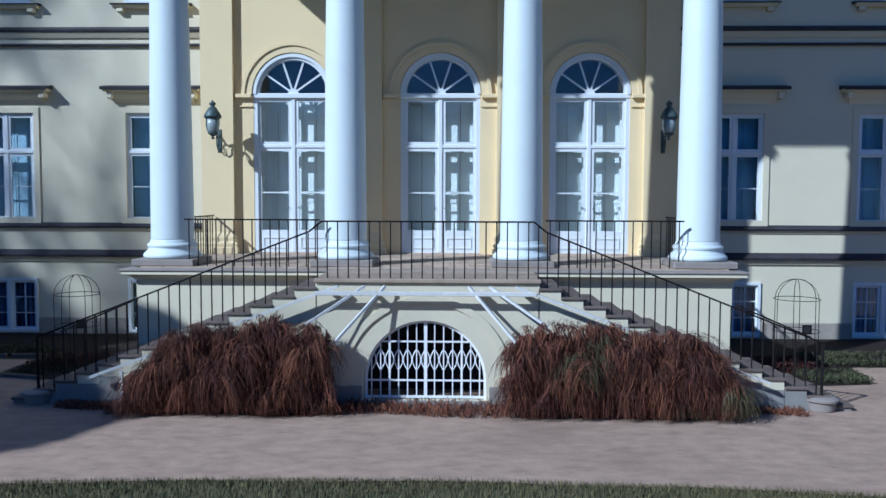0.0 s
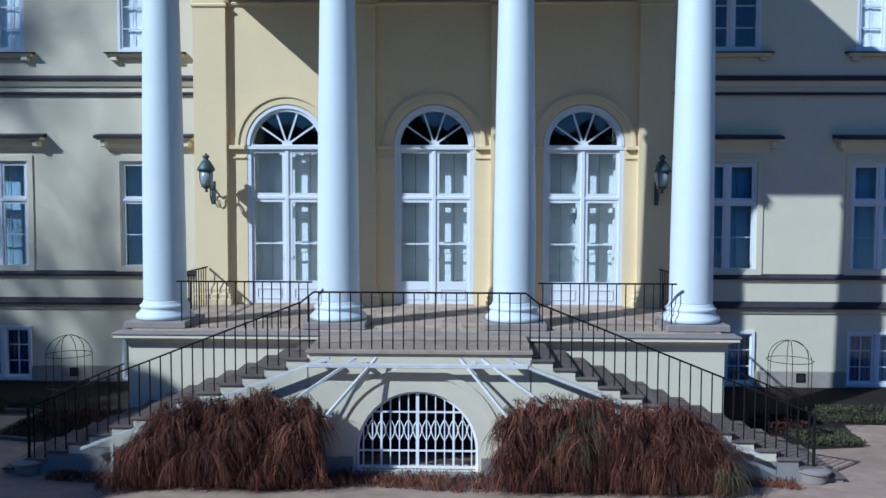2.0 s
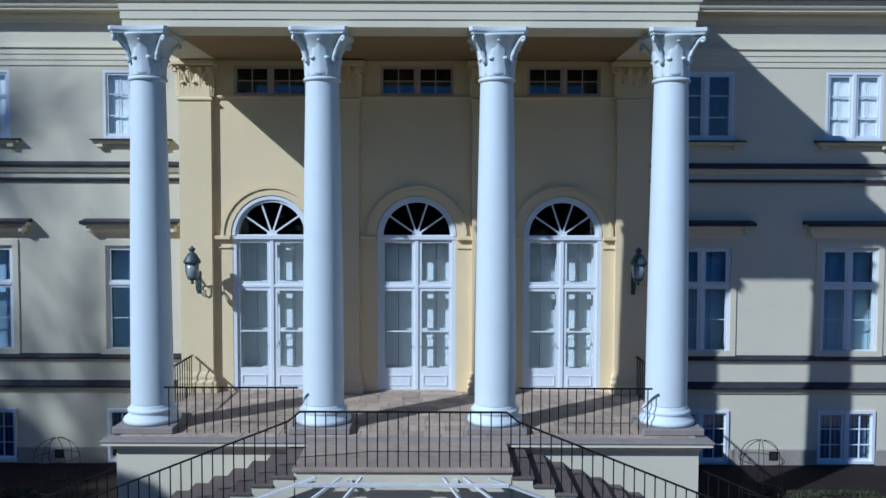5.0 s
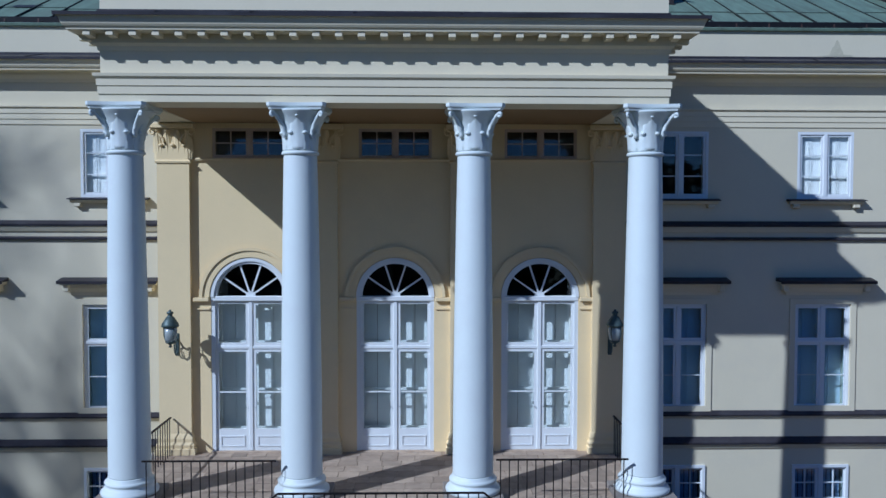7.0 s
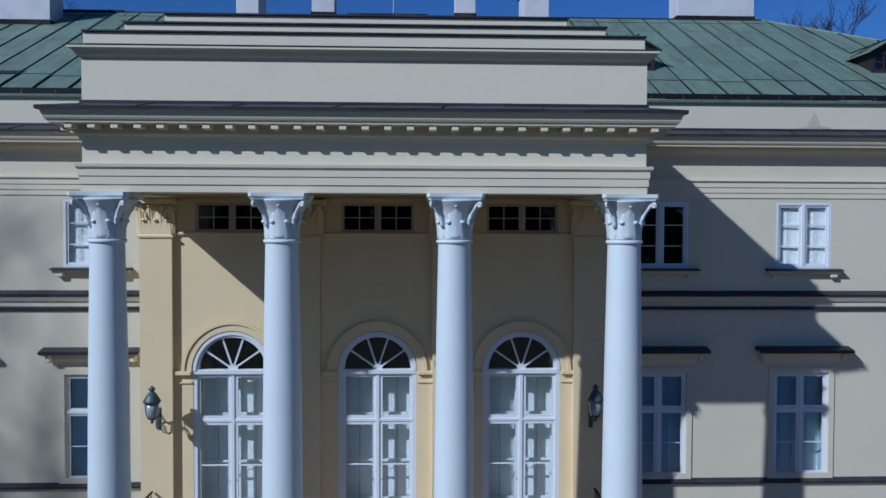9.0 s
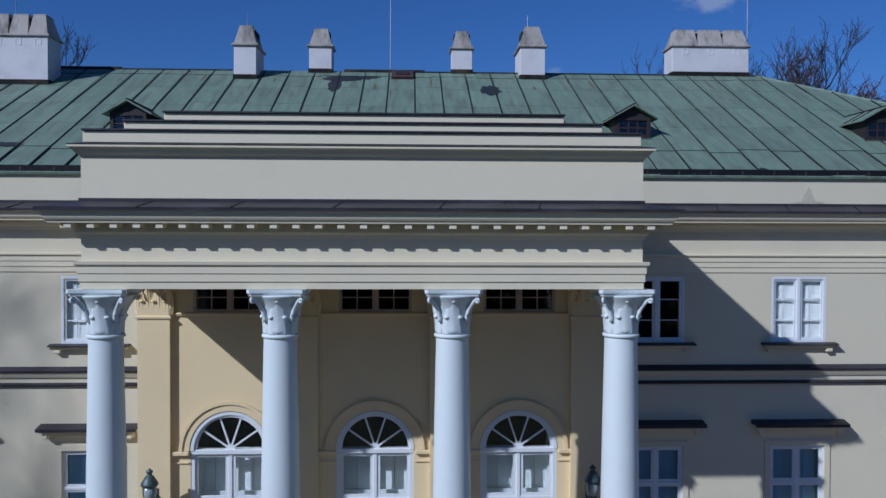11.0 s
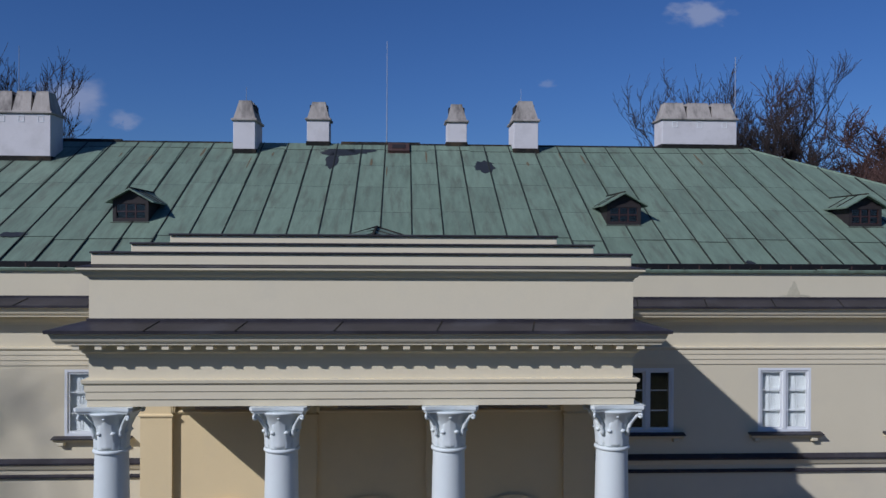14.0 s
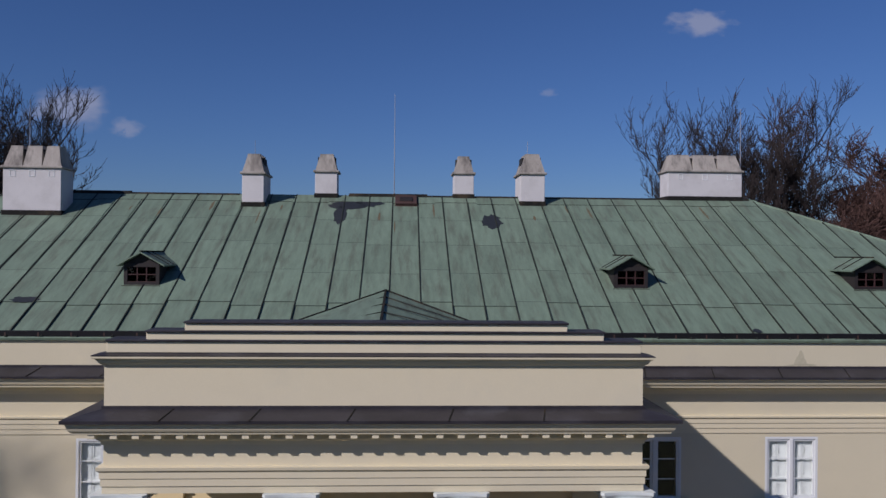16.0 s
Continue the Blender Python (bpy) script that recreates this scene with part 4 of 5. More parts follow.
part("terrace_cornice", sweep(tp, ((-0.3, 2.197), (0.19, 2.197), (0.21, 2.205), (0.21, 2.262), (-0.3, 2.265))), PLASTER_A, terr)
part("terrace_ledge", sweep(tp, ((-0.3, 2.267), (0.225, 2.267), (0.235, 2.275), (0.235, T - 0.03), (0.225, T - 0.022), (-0.3, T - 0.018))), PLINTHSTONE, terr)
bm = bbox(-TH + 0.02, TH - 0.02, TY + 0.05, WALL_Y, T - 0.158, T - 0.03)
floor = tagged(part("floor_terrace", bm, STONE), "worn brownish stone paving of the terrace", "floor", kind="structure")

# front wall of the landing with the arched opening
GX, GS, GR = -0.03, 0.58, 1.03
bm = wall_bm(-LH, LH, G - 0.3, T - 0.09, LY, 0.35, [(GX - GR, GX + GR, 0.26, GS + GR, True)])
lw = tagged(part("wall_landing", bm, PLASTER), "cream plastered landing wall with a barred arched opening", "wall", kind="structure")
bm = bmesh.new()
for s in (-1, 1):
    box(bm, min(s * LH, s * (LH - 0.3)), max(s * LH, s * (LH - 0.3)), LY + 0.35, TY - 0.003, G - 0.3, T - 0.09)
part("landing_side", bm, PLASTER, lw)
part("arch_band", ring_bm(GX, GS, GR + 0.30, GR + 0.42, LY - 0.035, LY - 0.001, -0.1, math.pi + 0.1), PLASTER, lw)
for s in (-1, 1):
    a, b = (GX + GR + 0.04, LH) if s > 0 else (-LH, GX - GR - 0.04)
    part("plinth_slab", bbox(a, b, LY - 0.04, LY - 0.001, G - 0.2, 0.50, 0.01), GREYWALL, lw)
part("opening_sill", bbox(GX - GR - 0.04, GX + GR + 0.04, LY - 0.10, LY + 0.3, G - 0.1, 0.258, 0.01), GREYWALL, lw)
# Near-black sheet paints the dark behind the grille.
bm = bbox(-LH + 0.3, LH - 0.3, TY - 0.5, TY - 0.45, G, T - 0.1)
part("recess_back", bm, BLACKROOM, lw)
bm = bbox(-LH - 0.02, LH + 0.02, LY - 0.06, TY - 0.003, T - 0.088, T - 0.022, 0.01)
tagged(part("floor_landing", bm, STONE), "sandstone landing slab between the two flights", "floor", kind="structure")

# white grille in the arched opening
gr = thing("window_grille", 0, 0, 0, "white painted iron grille of bars and scrolls in an arched opening", "grille")
gy = LY + 0.10
part("grille_rim", ring_bm(GX, GS, GR - 0.05, GR - 0.005, gy - 0.02, gy + 0.02), GRILLE, gr)
for s in (-1, 1):
    part("grille_side", bbox(GX + s * (GR - 0.028) - 0.022, GX + s * (GR - 0.028) + 0.022, gy - 0.02, gy + 0.02, 0.262, GS), GRILLE, gr)
part("bottom_rail", bbox(GX - GR + 0.05, GX + GR - 0.05, gy - 0.02, gy + 0.02, 0.28, 0.32), GRILLE, gr)
for z in (0.58, 1.24):
    hw = math.sqrt(max(0, (GR - 0.05) ** 2 - max(0, z - GS) ** 2))
    part("grille_rail", bbox(GX - hw, GX + hw, gy - 0.012, gy + 0.012, z - 0.014, z + 0.014), GRILLE, gr)
for i in range(-6, 7):
    x = i * 0.152
    top = GS + math.sqrt((GR - 0.05) ** 2 - x * x)
    wd = 0.055 if i == 0 else (0.036 if abs(i) == 4 else 0.020)
    part("grille_bar", bbox(GX + x - wd / 2, GX + x + wd / 2, gy - 0.015, gy + 0.015, 0.32, top), GRILLE, gr)
for i in range(-6, 6):
    x = (i + 0.5) * 0.152
    for sg in (-1, 1):
        bm = bmesh.new()
        pts = [(GX + x + sg * (0.066 - 0.062 * math.sin(math.pi * j / 8)), gy, 0.93 + (j - 4) * 0.042) for j in range(9)]
        tube(bm, pts, 0.010, 5)
        part("scroll", bm, GRILLE, gr)

# the two flights
RISE, RUN, NST = 0.147, 0.371, 14


def flight(s):
    f = thing("staircase", 0, 0, 0, "straight outer flight of sandstone steps on a cream plastered base", "stairs", "terrace stairs", "structure")
    for k in range(1, NST + 1):
        z = T - 0.02 - RISE * k
        x0, x1 = LH - 0.02 + RUN * (k - 1), LH - 0.02 + RUN * k
        a, b = (x0, x1 + 0.03) if s > 0 else (-x1 - 0.03, -x0)
        part("step", bbox(a, b, LY - 0.035, TY - 0.005, z - 0.045, z, 0.008), TREAD, f)
        a, b = (x0, x1) if s > 0 else (-x1, -x0)
        mt = PLASTER if k < 12 else GREYWALL
        zb = max(0.62, G - 0.2) if k < 12 else G - 0.2
        part("riser_block", bbox(a, b, LY, TY - 0.005, min(zb, z - 0.2), z - 0.047), mt, f)
        if k < 12:
            part("base_block", bbox(a, b, LY - 0.012, TY - 0.005, G - 0.2, min(zb, z - 0.2) - 0.002), GREYWALL, f)
    return f


flight(-1), flight(1)

# ---------------------------------------------------------------- iron rails
def rail_line(r, pts, foot, n, bw=0.019, post_ends=False):
    """Handrail along pts, with n balusters standing on the level foot(x, y)."""
    pts = [Vector(p) for p in pts]
    bm = bmesh.new()
    for a, b in zip(pts, pts[1:]):
        bar(bm, a, b, 0.045, 0.028)
    part("handrail", bm, IRON, r)
    seg = [(b - a).length for a, b in zip(pts, pts[1:])]
    tot = sum(seg)
    for i in range(n):
        d = tot * (i + 0.5) / n
        for a, b, l in zip(pts, pts[1:], seg):
            if d <= l:
                p = a.lerp(b, d / l)
                break
            d -= l
        bm = bmesh.new()
        bar(bm, (p.x, p.y, foot(p.x, p.y) - 0.01), (p.x, p.y, p.z), bw * 1.25, sides=6)
        part("baluster", bm, IRON, r)


def step_z(x, y):
    k = int((abs(x) - (LH - 0.02)) / RUN) + 1
    return T - 0.02 - RISE * max(0, min(NST, k)) if abs(x) > LH - 0.02 else T - 0.02


RY = LY + 0.06
NEWEL = {-1: -6.64, 1: 6.57}
fr = thing("stair_railing", 0, 0, 0, "dark wrought iron railing along the landing and down both flights", "railing")
rail_line(fr, ((-1.77, RY, T + 0.93), (1.77, RY, T + 0.93)), step_z, 20)
for s in (-1, 1):
    rail_line(fr, ((s * 1.77, RY, T + 0.93), (s * 1.98, RY, T + 0.76), (NEWEL[s], RY, 1.27)), step_z, 27)
    bm = bmesh.new()
    bar(bm, (NEWEL[s], RY, 0.36), (NEWEL[s], RY, 1.27), 0.05, sides=10)
    tube(bm, [(NEWEL[s], RY, 0.36 + 0.02 * j) for j in range(4)], 0.045, 10, 0.03)
    part("newel_post", bm, IRON, fr)
    r2 = thing("inner_railing", 0, 0, 0, "dark iron handrail on the inner side of a flight", "railing", "inner stair rails")
    y2 = TY + 0.10
    rail_line(r2, ((s * 5.75, y2, 1.66), (s * 7.15, y2, 1.06)), lambda x, y: G, 7)
    u = thing("stair_pedestal", NEWEL[s], RY, 0, "round grey stone pedestal at the foot of the stairs", "pedestal", "stair pedestals")
    part("drum", lathe([(0.20, G - 0.02), (0.22, G + 0.02), (0.235, G + 0.14), (0.24, G + 0.15)], 28), PLINTHSTONE, u)
    part("cap", lathe([(0.24, G + 0.15), (0.275, G + 0.17), (0.275, G + 0.20), (0.20, G + 0.23), (0.1, G + 0.235)], 28), PLINTHSTONE, u)
    tr = thing("terrace_railing", 0, 0, 0, "dark iron terrace railing between two columns", "railing", "terrace railings")
    rail_line(tr, ((s * 4.78, -5.0, T + 0.90), (s * 2.16, -5.0, T + 0.90)), lambda x, y: T, 15)
    rail_line(tr, ((s * 5.3, -4.05, T + 0.90), (s * 5.3, WALL_Y - 0.2, T + 0.90)), lambda x, y: T, 15)

# ---------------------------------------------------------------- white climbing frame in front of the landing
tre = thing("plant_trellis", 0, 0, 0, "white painted wooden plant frame of sloping slats before the stair wall", "trellis")
part("beam", bbox(-1.84, 1.80, LY - 0.26, LY - 0.20, 2.05, 2.12, 0.006), SLAT, tre)
for s in (-1, 1):
    for a, b, wd in (((0.69, 2.20, -0.16), (1.44, 1.36, -0.62), 0.05), ((1.03, 2.20, -0.16), (1.95, 1.60, -0.50), 0.05), ((1.46, 2.20, -0.20), (5.6, 0.66, -0.24), 0.085)):
        bm = bmesh.new()
        bar(bm, (s * a[0], LY + a[2], a[1]), (s * b[0], LY + b[2], b[1]), wd, 0.04)
        part("slat", bm, SLAT, tre)
    for x in (0.9, 1.6):
        part("bracket", bbox(s * x - 0.04, s * x + 0.04, LY - 0.20, LY - 0.001, 2.06, 2.11), SLAT, tre)
    for x, zt in ((1.9, 1.3), (3.4, 1.35), (5.0, 0.8)):
        bm = bmesh.new()
        bar(bm, (s * x, LY - 0.42, G - 0.05), (s * x, LY - 0.42, zt), 0.05)
        part("post", bm, SLAT, tre)
    for z, x0, x1 in ((1.28, 1.4, 4.0),):
        bm = bmesh.new()
        bar(bm, (s * x0, LY - 0.42, z), (s * x1, LY - 0.42, z), 0.04)
        part("lath", bm, SLAT, tre)

# ---------------------------------------------------------------- wall lanterns
def lantern():
    l = thing("wall_lantern", 0, 0, 0, "verdigris iron wall lantern on a scrolled bracket", "lantern", "portico lanterns")
    part("hat", lathe([(0.185, 5.43), (0.20, 5.46), (0.185, 5.51), (0.135, 5.59), (0.085, 5.67), (0.06, 5.68), (0.05, 5.72), (0.075, 5.74), (0.075, 5.78), (0.03, 5.80), (0.025, 5.83)], 20), LAMPGREEN, l, smooth=True)
    g = part("globe", lathe([(0.10, 5.10), (0.13, 5.14), (0.15, 5.25), (0.15, 5.44)], 20), MILK, l, "milky glass globe", smooth=True)
    g.visible_shadow = False
    for i in range(4):
        a = math.pi / 4 + i * math.pi / 2
        bm = bmesh.new()
        tube(bm, [(0.165 * math.cos(a), 0.165 * math.sin(a), 5.45), (0.16 * math.cos(a), 0.16 * math.sin(a), 5.25), (0.105 * math.cos(a), 0.105 * math.sin(a), 5.09)], 0.011, 5)
        part("cage_bar", bm, LAMPGREEN, l)
    part("burner", lathe([(0.03, 5.08), (0.05, 5.16), (0.035, 5.3), (0.045, 5.42)], 10), LAMPGREEN, l)
    part("foot", lathe([(0.015, 4.95), (0.045, 4.97), (0.02, 5.01), (0.06, 5.04), (0.115, 5.08), (0.12, 5.10)], 16), LAMPGREEN, l, smooth=True)
    bm = bmesh.new()
    yw = WALL_Y - 0.15 + 1.95
    tube(bm, [(0, 0.10, 5.12), (0, 0.17, 5.18), (0, 0.26, 5.13), (0, 0.33, 5.02), (0, 0.40, 5.0), (0, 0.47, 5.06), (0, yw, 5.08)], 0.022, 7)
    tube(bm, [(0, 0.24, 5.12), (0, 0.28, 5.0), (0, 0.28, 4.88), (0, 0.34, 4.76), (0, 0.42, 4.78), (0, 0.45, 4.90), (0, 0.41, 4.97)], 0.015, 6)
    tube(bm, [(0, yw, 4.8), (0, yw - 0.08, 4.70), (0, yw - 0.15, 4.76), (0, yw - 0.12, 4.88), (0, yw - 0.06, 4.84)], 0.014, 6)
    part("bracket", bm, LAMPGREEN, l)
    part("wall_plate", bbox(-0.05, 0.05, yw - 0.02, yw, 4.68, 5.22, 0.01), LAMPGREEN, l)
    return l


la = lantern()
la.location = (-5.14, -1.95, 0.03)
copy_thing(la, pose(5.2, -1.95, 0.03))

# ---------------------------------------------------------------- wire plant cages
def plant_cage():
    c = thing("plant_cage", 0, 0, G, "tall domed wire plant cage standing on the bed", "plant cage", "plant cages")
    r = 0.43
    for i in range(6):
        a = math.pi * (i + 0.25) / 3
        pts = [(r * math.cos(a), r * math.sin(a), z) for z in (0, 0.8, 1.55)]
        pts += [(r * math.cos(b) * math.cos(a), r * math.cos(b) * math.sin(a), 1.55 + 0.41 * math.sin(b)) for b in (0.3, 0.6, 0.9, 1.2, 1.5)]
        bm = bmesh.new()
        tube(bm, pts, 0.007, 5)
        part("rib", bm, IRON, c)
    for z in (0.95, 1.57):
        bm = bmesh.new()
        tube(bm, [(r * math.cos(2 * math.pi * i / 24), r * math.sin(2 * math.pi * i / 24), z) for i in range(25)], 0.007, 5)
        part("hoop", bm, IRON, c)
    return c


pc = plant_cage()
pc.location = (-7.1, -4.6, G)
copy_thing(pc, pose(7.1, -4.6, G))

# ---------------------------------------------------------------- roof furniture
def dormer():
    d = thing("dormer", 0, 0, 0, "small dark wooden dormer with a copper gable roof", "dormer", "roof dormers")
    y0, z0 = 2.62, 14.10
    hw = 0.51
    yb = (z0 + 0.62 - EAVE_Z) / SL + 0.14 + 0.3
    for s in (-1, 1):
        bm = bmesh.new()
        a, b = (hw - 0.06, hw) if s > 0 else (-hw, -hw + 0.06)
        q = [bm.verts.new(p) for p in ((a, y0, z0 - 0.05), (b, y0, z0 - 0.05), (b, yb, z0 + 0.62), (a, yb, z0 + 0.62), (a, y0, z0 + 0.62), (b, y0, z0 + 0.62))]
        for f in ((0, 1, 5, 4), (1, 2, 5), (0, 4, 3), (4, 5, 2, 3), (0, 3, 2, 1)):
            bm.faces.new([q[i] for i in f])
        part("cheek", bm, DARKWOOD, d)
    part("front_frame", frame_bm(-hw, hw, z0, z0 + 0.64, y0 - 0.03, y0 + 0.05, 0.10), DARKWOOD, d)
    part("sash", frame_bm(-0.44, 0.44, z0 + 0.08, z0 + 0.56, y0 - 0.015, y0 + 0.02, 0.035), REDWOOD, d)
    for i in range(1, 3):
        part("glazing_bar", bbox(-0.40 + 0.267 * i - 0.014, -0.40 + 0.267 * i + 0.014, y0 - 0.01, y0 + 0.02, z0 + 0.1, z0 + 0.54), REDWOOD, d)
    part("glazing_bar", bbox(-0.4, 0.4, y0 - 0.01, y0 + 0.02, z0 + 0.305, z0 + 0.333), REDWOOD, d)
    part("pane", bbox(-0.4, 0.4, y0 + 0.022, y0 + 0.03, z0 + 0.1, z0 + 0.54), GLASS_D, d)
    # Black sheet paints the unlit loft behind the pane.
    part("backing", bbox(-0.44, 0.44, y0 + 0.35, y0 + 0.4, z0, z0 + 0.6), SOOT_DARK, d)
    part("sill", bbox(-hw - 0.05, hw + 0.05, y0 - 0.10, y0 + 0.02, z0 - 0.06, z0, 0.01), SEAM, d)
    bm = bmesh.new()
    q = [bm.verts.new(p) for p in ((-hw, y0, z0 + 0.64), (hw, y0, z0 + 0.64), (0, y0, z0 + 0.93), (-hw, y0 + 0.05, z0 + 0.64), (hw, y0 + 0.05, z0 + 0.64), (0, y0 + 0.05, z0 + 0.93))]
    for f in ((0, 1, 2), (3, 5, 4), (0, 2, 5, 3), (1, 4, 5, 2), (0, 3, 4, 1)):
        bm.faces.new([q[i] for i in f])
    part("gable", bm, DARKWOOD, d)
    # roof slopes
    za, zr, yr = z0 + 0.60, z0 + 0.99, (z0 + 0.99 - EAVE_Z) / SL + 0.14 + 0.2
    for s in (-1, 1):
        bm = bmesh.new()
        ya = (za - EAVE_Z) / SL + 0.14 + 0.2
        pts = [(0, y0 - 0.18, zr), (s * (hw + 0.18), y0 - 0.18, za), (s * (hw + 0.18), ya, za), (0, yr, zr)]
        top = [bm.verts.new(p) for p in pts]
        lo = [bm.verts.new((p[0], p[1], p[2] - 0.045)) for p in pts]
        bm.faces.new(top)
        bm.faces.new(lo[::-1])
        for i in range(4):
            bm.faces.new((top[i], lo[i], lo[(i + 1) % 4], top[(i + 1) % 4]))
        slope = part("roof_slope", bm, COPPER, d)
        for f in (0.33, 0.66):
            bm = bmesh.new()
            yy = y0 - 0.1 + (ya - y0) * f
            bar(bm, (0, yy, zr + 0.01), (s * (hw + 0.17), yy, za + 0.01), 0.03, 0.03)
            part("seam", bm, SEAM, slope)
    bm = bmesh.new()
    bar(bm, (0, y0 - 0.15, zr + 0.01), (0, yr, zr + 0.01), 0.06, 0.04)
    part("ridge_cap", bm, SEAM, d)
    return d


dm = dormer()
dm.location.x = -7.13
for x in (7.36, 14.78, -14.65):
    copy_thing(dm, pose(x, 0, 0))


def chimney(x0, x1, y0, depth, zm, zt, bays, along_x, label):
    """A rendered stack with a tapered slotted cap."""
    cx, cy = (x0 + x1) / 2, y0 + depth / 2
    c = thing("chimney", cx, cy, 0, label, "chimney", "roof chimneys")
    hx, hy = (x1 - x0) / 2, depth / 2
    zb = roof_z(y0) - 0.15 if y0 < RIDGE_Y else RZ - 0.3
    part("shaft", bbox(-hx, hx, -hy, hy, zb, zm, 0.012), CHIM, c)
    part("lead_skirt", bbox(-hx - 0.03, hx + 0.03, -hy - 0.03, hy + 0.03, zb, max(roof_z(y0), zb + 0.2) + 0.13), SEAM, c)
    part("cap_slab", bbox(-hx - 0.07, hx + 0.07, -hy - 0.07, hy + 0.07, zm, zm + 0.09, 0.02), CAP, c)
    L = hx if along_x else hy
    for i in range(bays):
        a, b = -L + 2 * L * i / bays, -L + 2 * L * (i + 1) / bays
        g = 0.05
        bm = bmesh.new()
        lo_l, lo_h = a + 0.01, b - 0.01
        hi_l, hi_h = (a + g * 1.6, b - g * 1.6)
        if i == 0:
            hi_l = a + 0.16
        if i == bays - 1:
            hi_h = b - 0.16
        W, Wt = (hy if along_x else hx), (hy if along_x else hx) * 0.58
        ring = []
        for (l0, l1, w, z) in ((lo_l, lo_h, W, zm + 0.09), (hi_l, hi_h, Wt, zt - 0.05), (hi_l, hi_h, Wt, zt)):
            pts = [(l0, -w), (l1, -w), (l1, w), (l0, w)]
            if not along_x:
                pts = [(q, p) for p, q in pts]
            ring.append([bm.verts.new((p[0], p[1], z)) for p in pts])
        for ra, rb in zip(ring, ring[1:]):
            for k in range(4):
                bm.faces.new((ra[k], ra[(k + 1) % 4], rb[(k + 1) % 4], rb[k]))
        bm.faces.new(ring[0][::-1])
        bm.faces.new(ring[-1])
        part("cap_hood", bm, CAP, c)
    # Sooty black block, which also paints the dark in the cap slots.
    part("flue", bbox(-hx * 0.8, hx * 0.8, -hy * 0.5, hy * 0.5, zm + 0.09, zt - 0.12), SOOT_DARK, c)
    if along_x and bays > 2:
        for i in range(bays):
            xx = -L + 2 * L * (i + 0.5) / bays
            part("soot_door", frame_bm(xx - 0.10, xx + 0.10, zm - 0.28, zm - 0.06, -hy - 0.012, -hy, 0.02), PAINT, c)
    return c


chimney(-13.33, -11.36, 7.25, 1.05, 17.93, 18.74, 3, True, "large white rendered chimney with a slotted weathered cap")
chimney(10.62, 13.5, 9.15, 1.0, 18.30, 18.99, 3, True, "long white rendered chimney with a slotted weathered cap")
chimney(-5.33, -4.55, 8.15, 1.5, 17.91, 18.67, 3, False, "narrow white rendered chimney with a slotted weathered cap")
chimney(-2.80, -1.98, 9.0, 0.8, 18.09, 18.80, 1, True, "small white rendered chimney with a tapered cap")
chimney(2.40, 3.15, 9.1, 0.8, 18.09, 18.80, 1, True, "small white rendered chimney with a tapered cap")
chimney(4.85, 5.75, 8.5, 1.5, 18.06, 18.85, 3, False, "narrow white rendered chimney with a pale tapered cap")

for x, y, z0, z1, r in ((0.15, 9.2, RZ, 21.1, 0.02), (13.62, 9.6, RZ - 0.1, 20.85, 0.02), (-12.9, 8.3, 17.9, 20.5, 0.018), (-4.95, 8.6, 18.4, 19.2, 0.012), (5.2, 9.2, 18.6, 19.4, 0.012)):
    m = thing("lightning_rod", x, y, 0, "thin grey lightning rod on the roof", "lightning rod", "lightning rods")
    bm = bmesh.new()
    bar(bm, (0, 0, z0 - 0.05), (0, 0, z1), r * 2, sides=6, w2=r)
    part("rod", bm, STEEL, m)
    part("rod_foot", lathe([(0.06, z0 - 0.06), (0.06, z0 + 0.04), (0.03, z0 + 0.10)], 10), SEAM, m)

# hatch, patches and stains on the slope
def on_slope(name, x, y, m, label, category):
    o = thing(name, 0, 0, 0, label, category)
    o.matrix_basis = Matrix.Translation((x, y, roof_z(y) + 0.022)) @ tilt
    return o


h = on_slope("roof_hatch", 0.60, 8.35, RUST, "rusty brown roof hatch near the ridge", "hatch")
part("hatch_frame", frame_bm(-0.42, 0.42, -0.05, 0.05, 0, 0.85, 0.06), RUST, h).matrix_basis = Matrix.Rotation(radians(-90), 4, "X") @ Matrix.Translation((0, 0, 0))
part("hatch_lid", bbox(-0.40, 0.40, 0.02, 0.83, 0.02, 0.10, 0.012), RUST, h)
part("hatch_light", bbox(-0.24, 0.24, 0.2, 0.6, 0.10, 0.13, 0.008), DARKWOOD, h)


def blotch(x, y, w, h_, seed, material, label):
    random.seed(seed)
    o = on_slope("roof_patch", x, y, material, label, "roof patch")
    bm = bmesh.new()
    n = 26
    ring = [bm.verts.new((w * math.cos(2 * math.pi * i / n) * random.uniform(0.65, 1.1), h_ * math.sin(2 * math.pi * i / n) * random.uniform(0.65, 1.1), 0.002)) for i in range(n)]
    f = bm.faces.new(ring)
    ex_ = bmesh.ops.extrude_face_region(bm, geom=[f])
    bmesh.ops.translate(bm, verts=[v for v in ex_["geom"] if isinstance(v, bmesh.types.BMVert)], vec=(0, 0, 0.004))
    part("tar_coat", bm, material, o)


blotch(-1.5, 8.35, 0.74, 0.5, 3, PATCH, "black tar patch on the copper roof")
blotch(-1.72, 7.5, 0.27, 0.85, 4, PATCH, "black tar streak on the copper roof")
blotch(-0.75, 8.55, 0.55, 0.38, 6, PATCH, "black tar patch near the ridge")
blotch(3.62, 7.1, 0.44, 0.66, 8, PATCH, "black tar patch on the copper roof")
blotch(-10.05, 1.75, 0.5, 0.2, 9, PATCH, "small black tar patch near the eaves")
blotch(10.25, 0.35, 0.14, 0.12, 12, PATCH, "small black tar spot near the eaves")

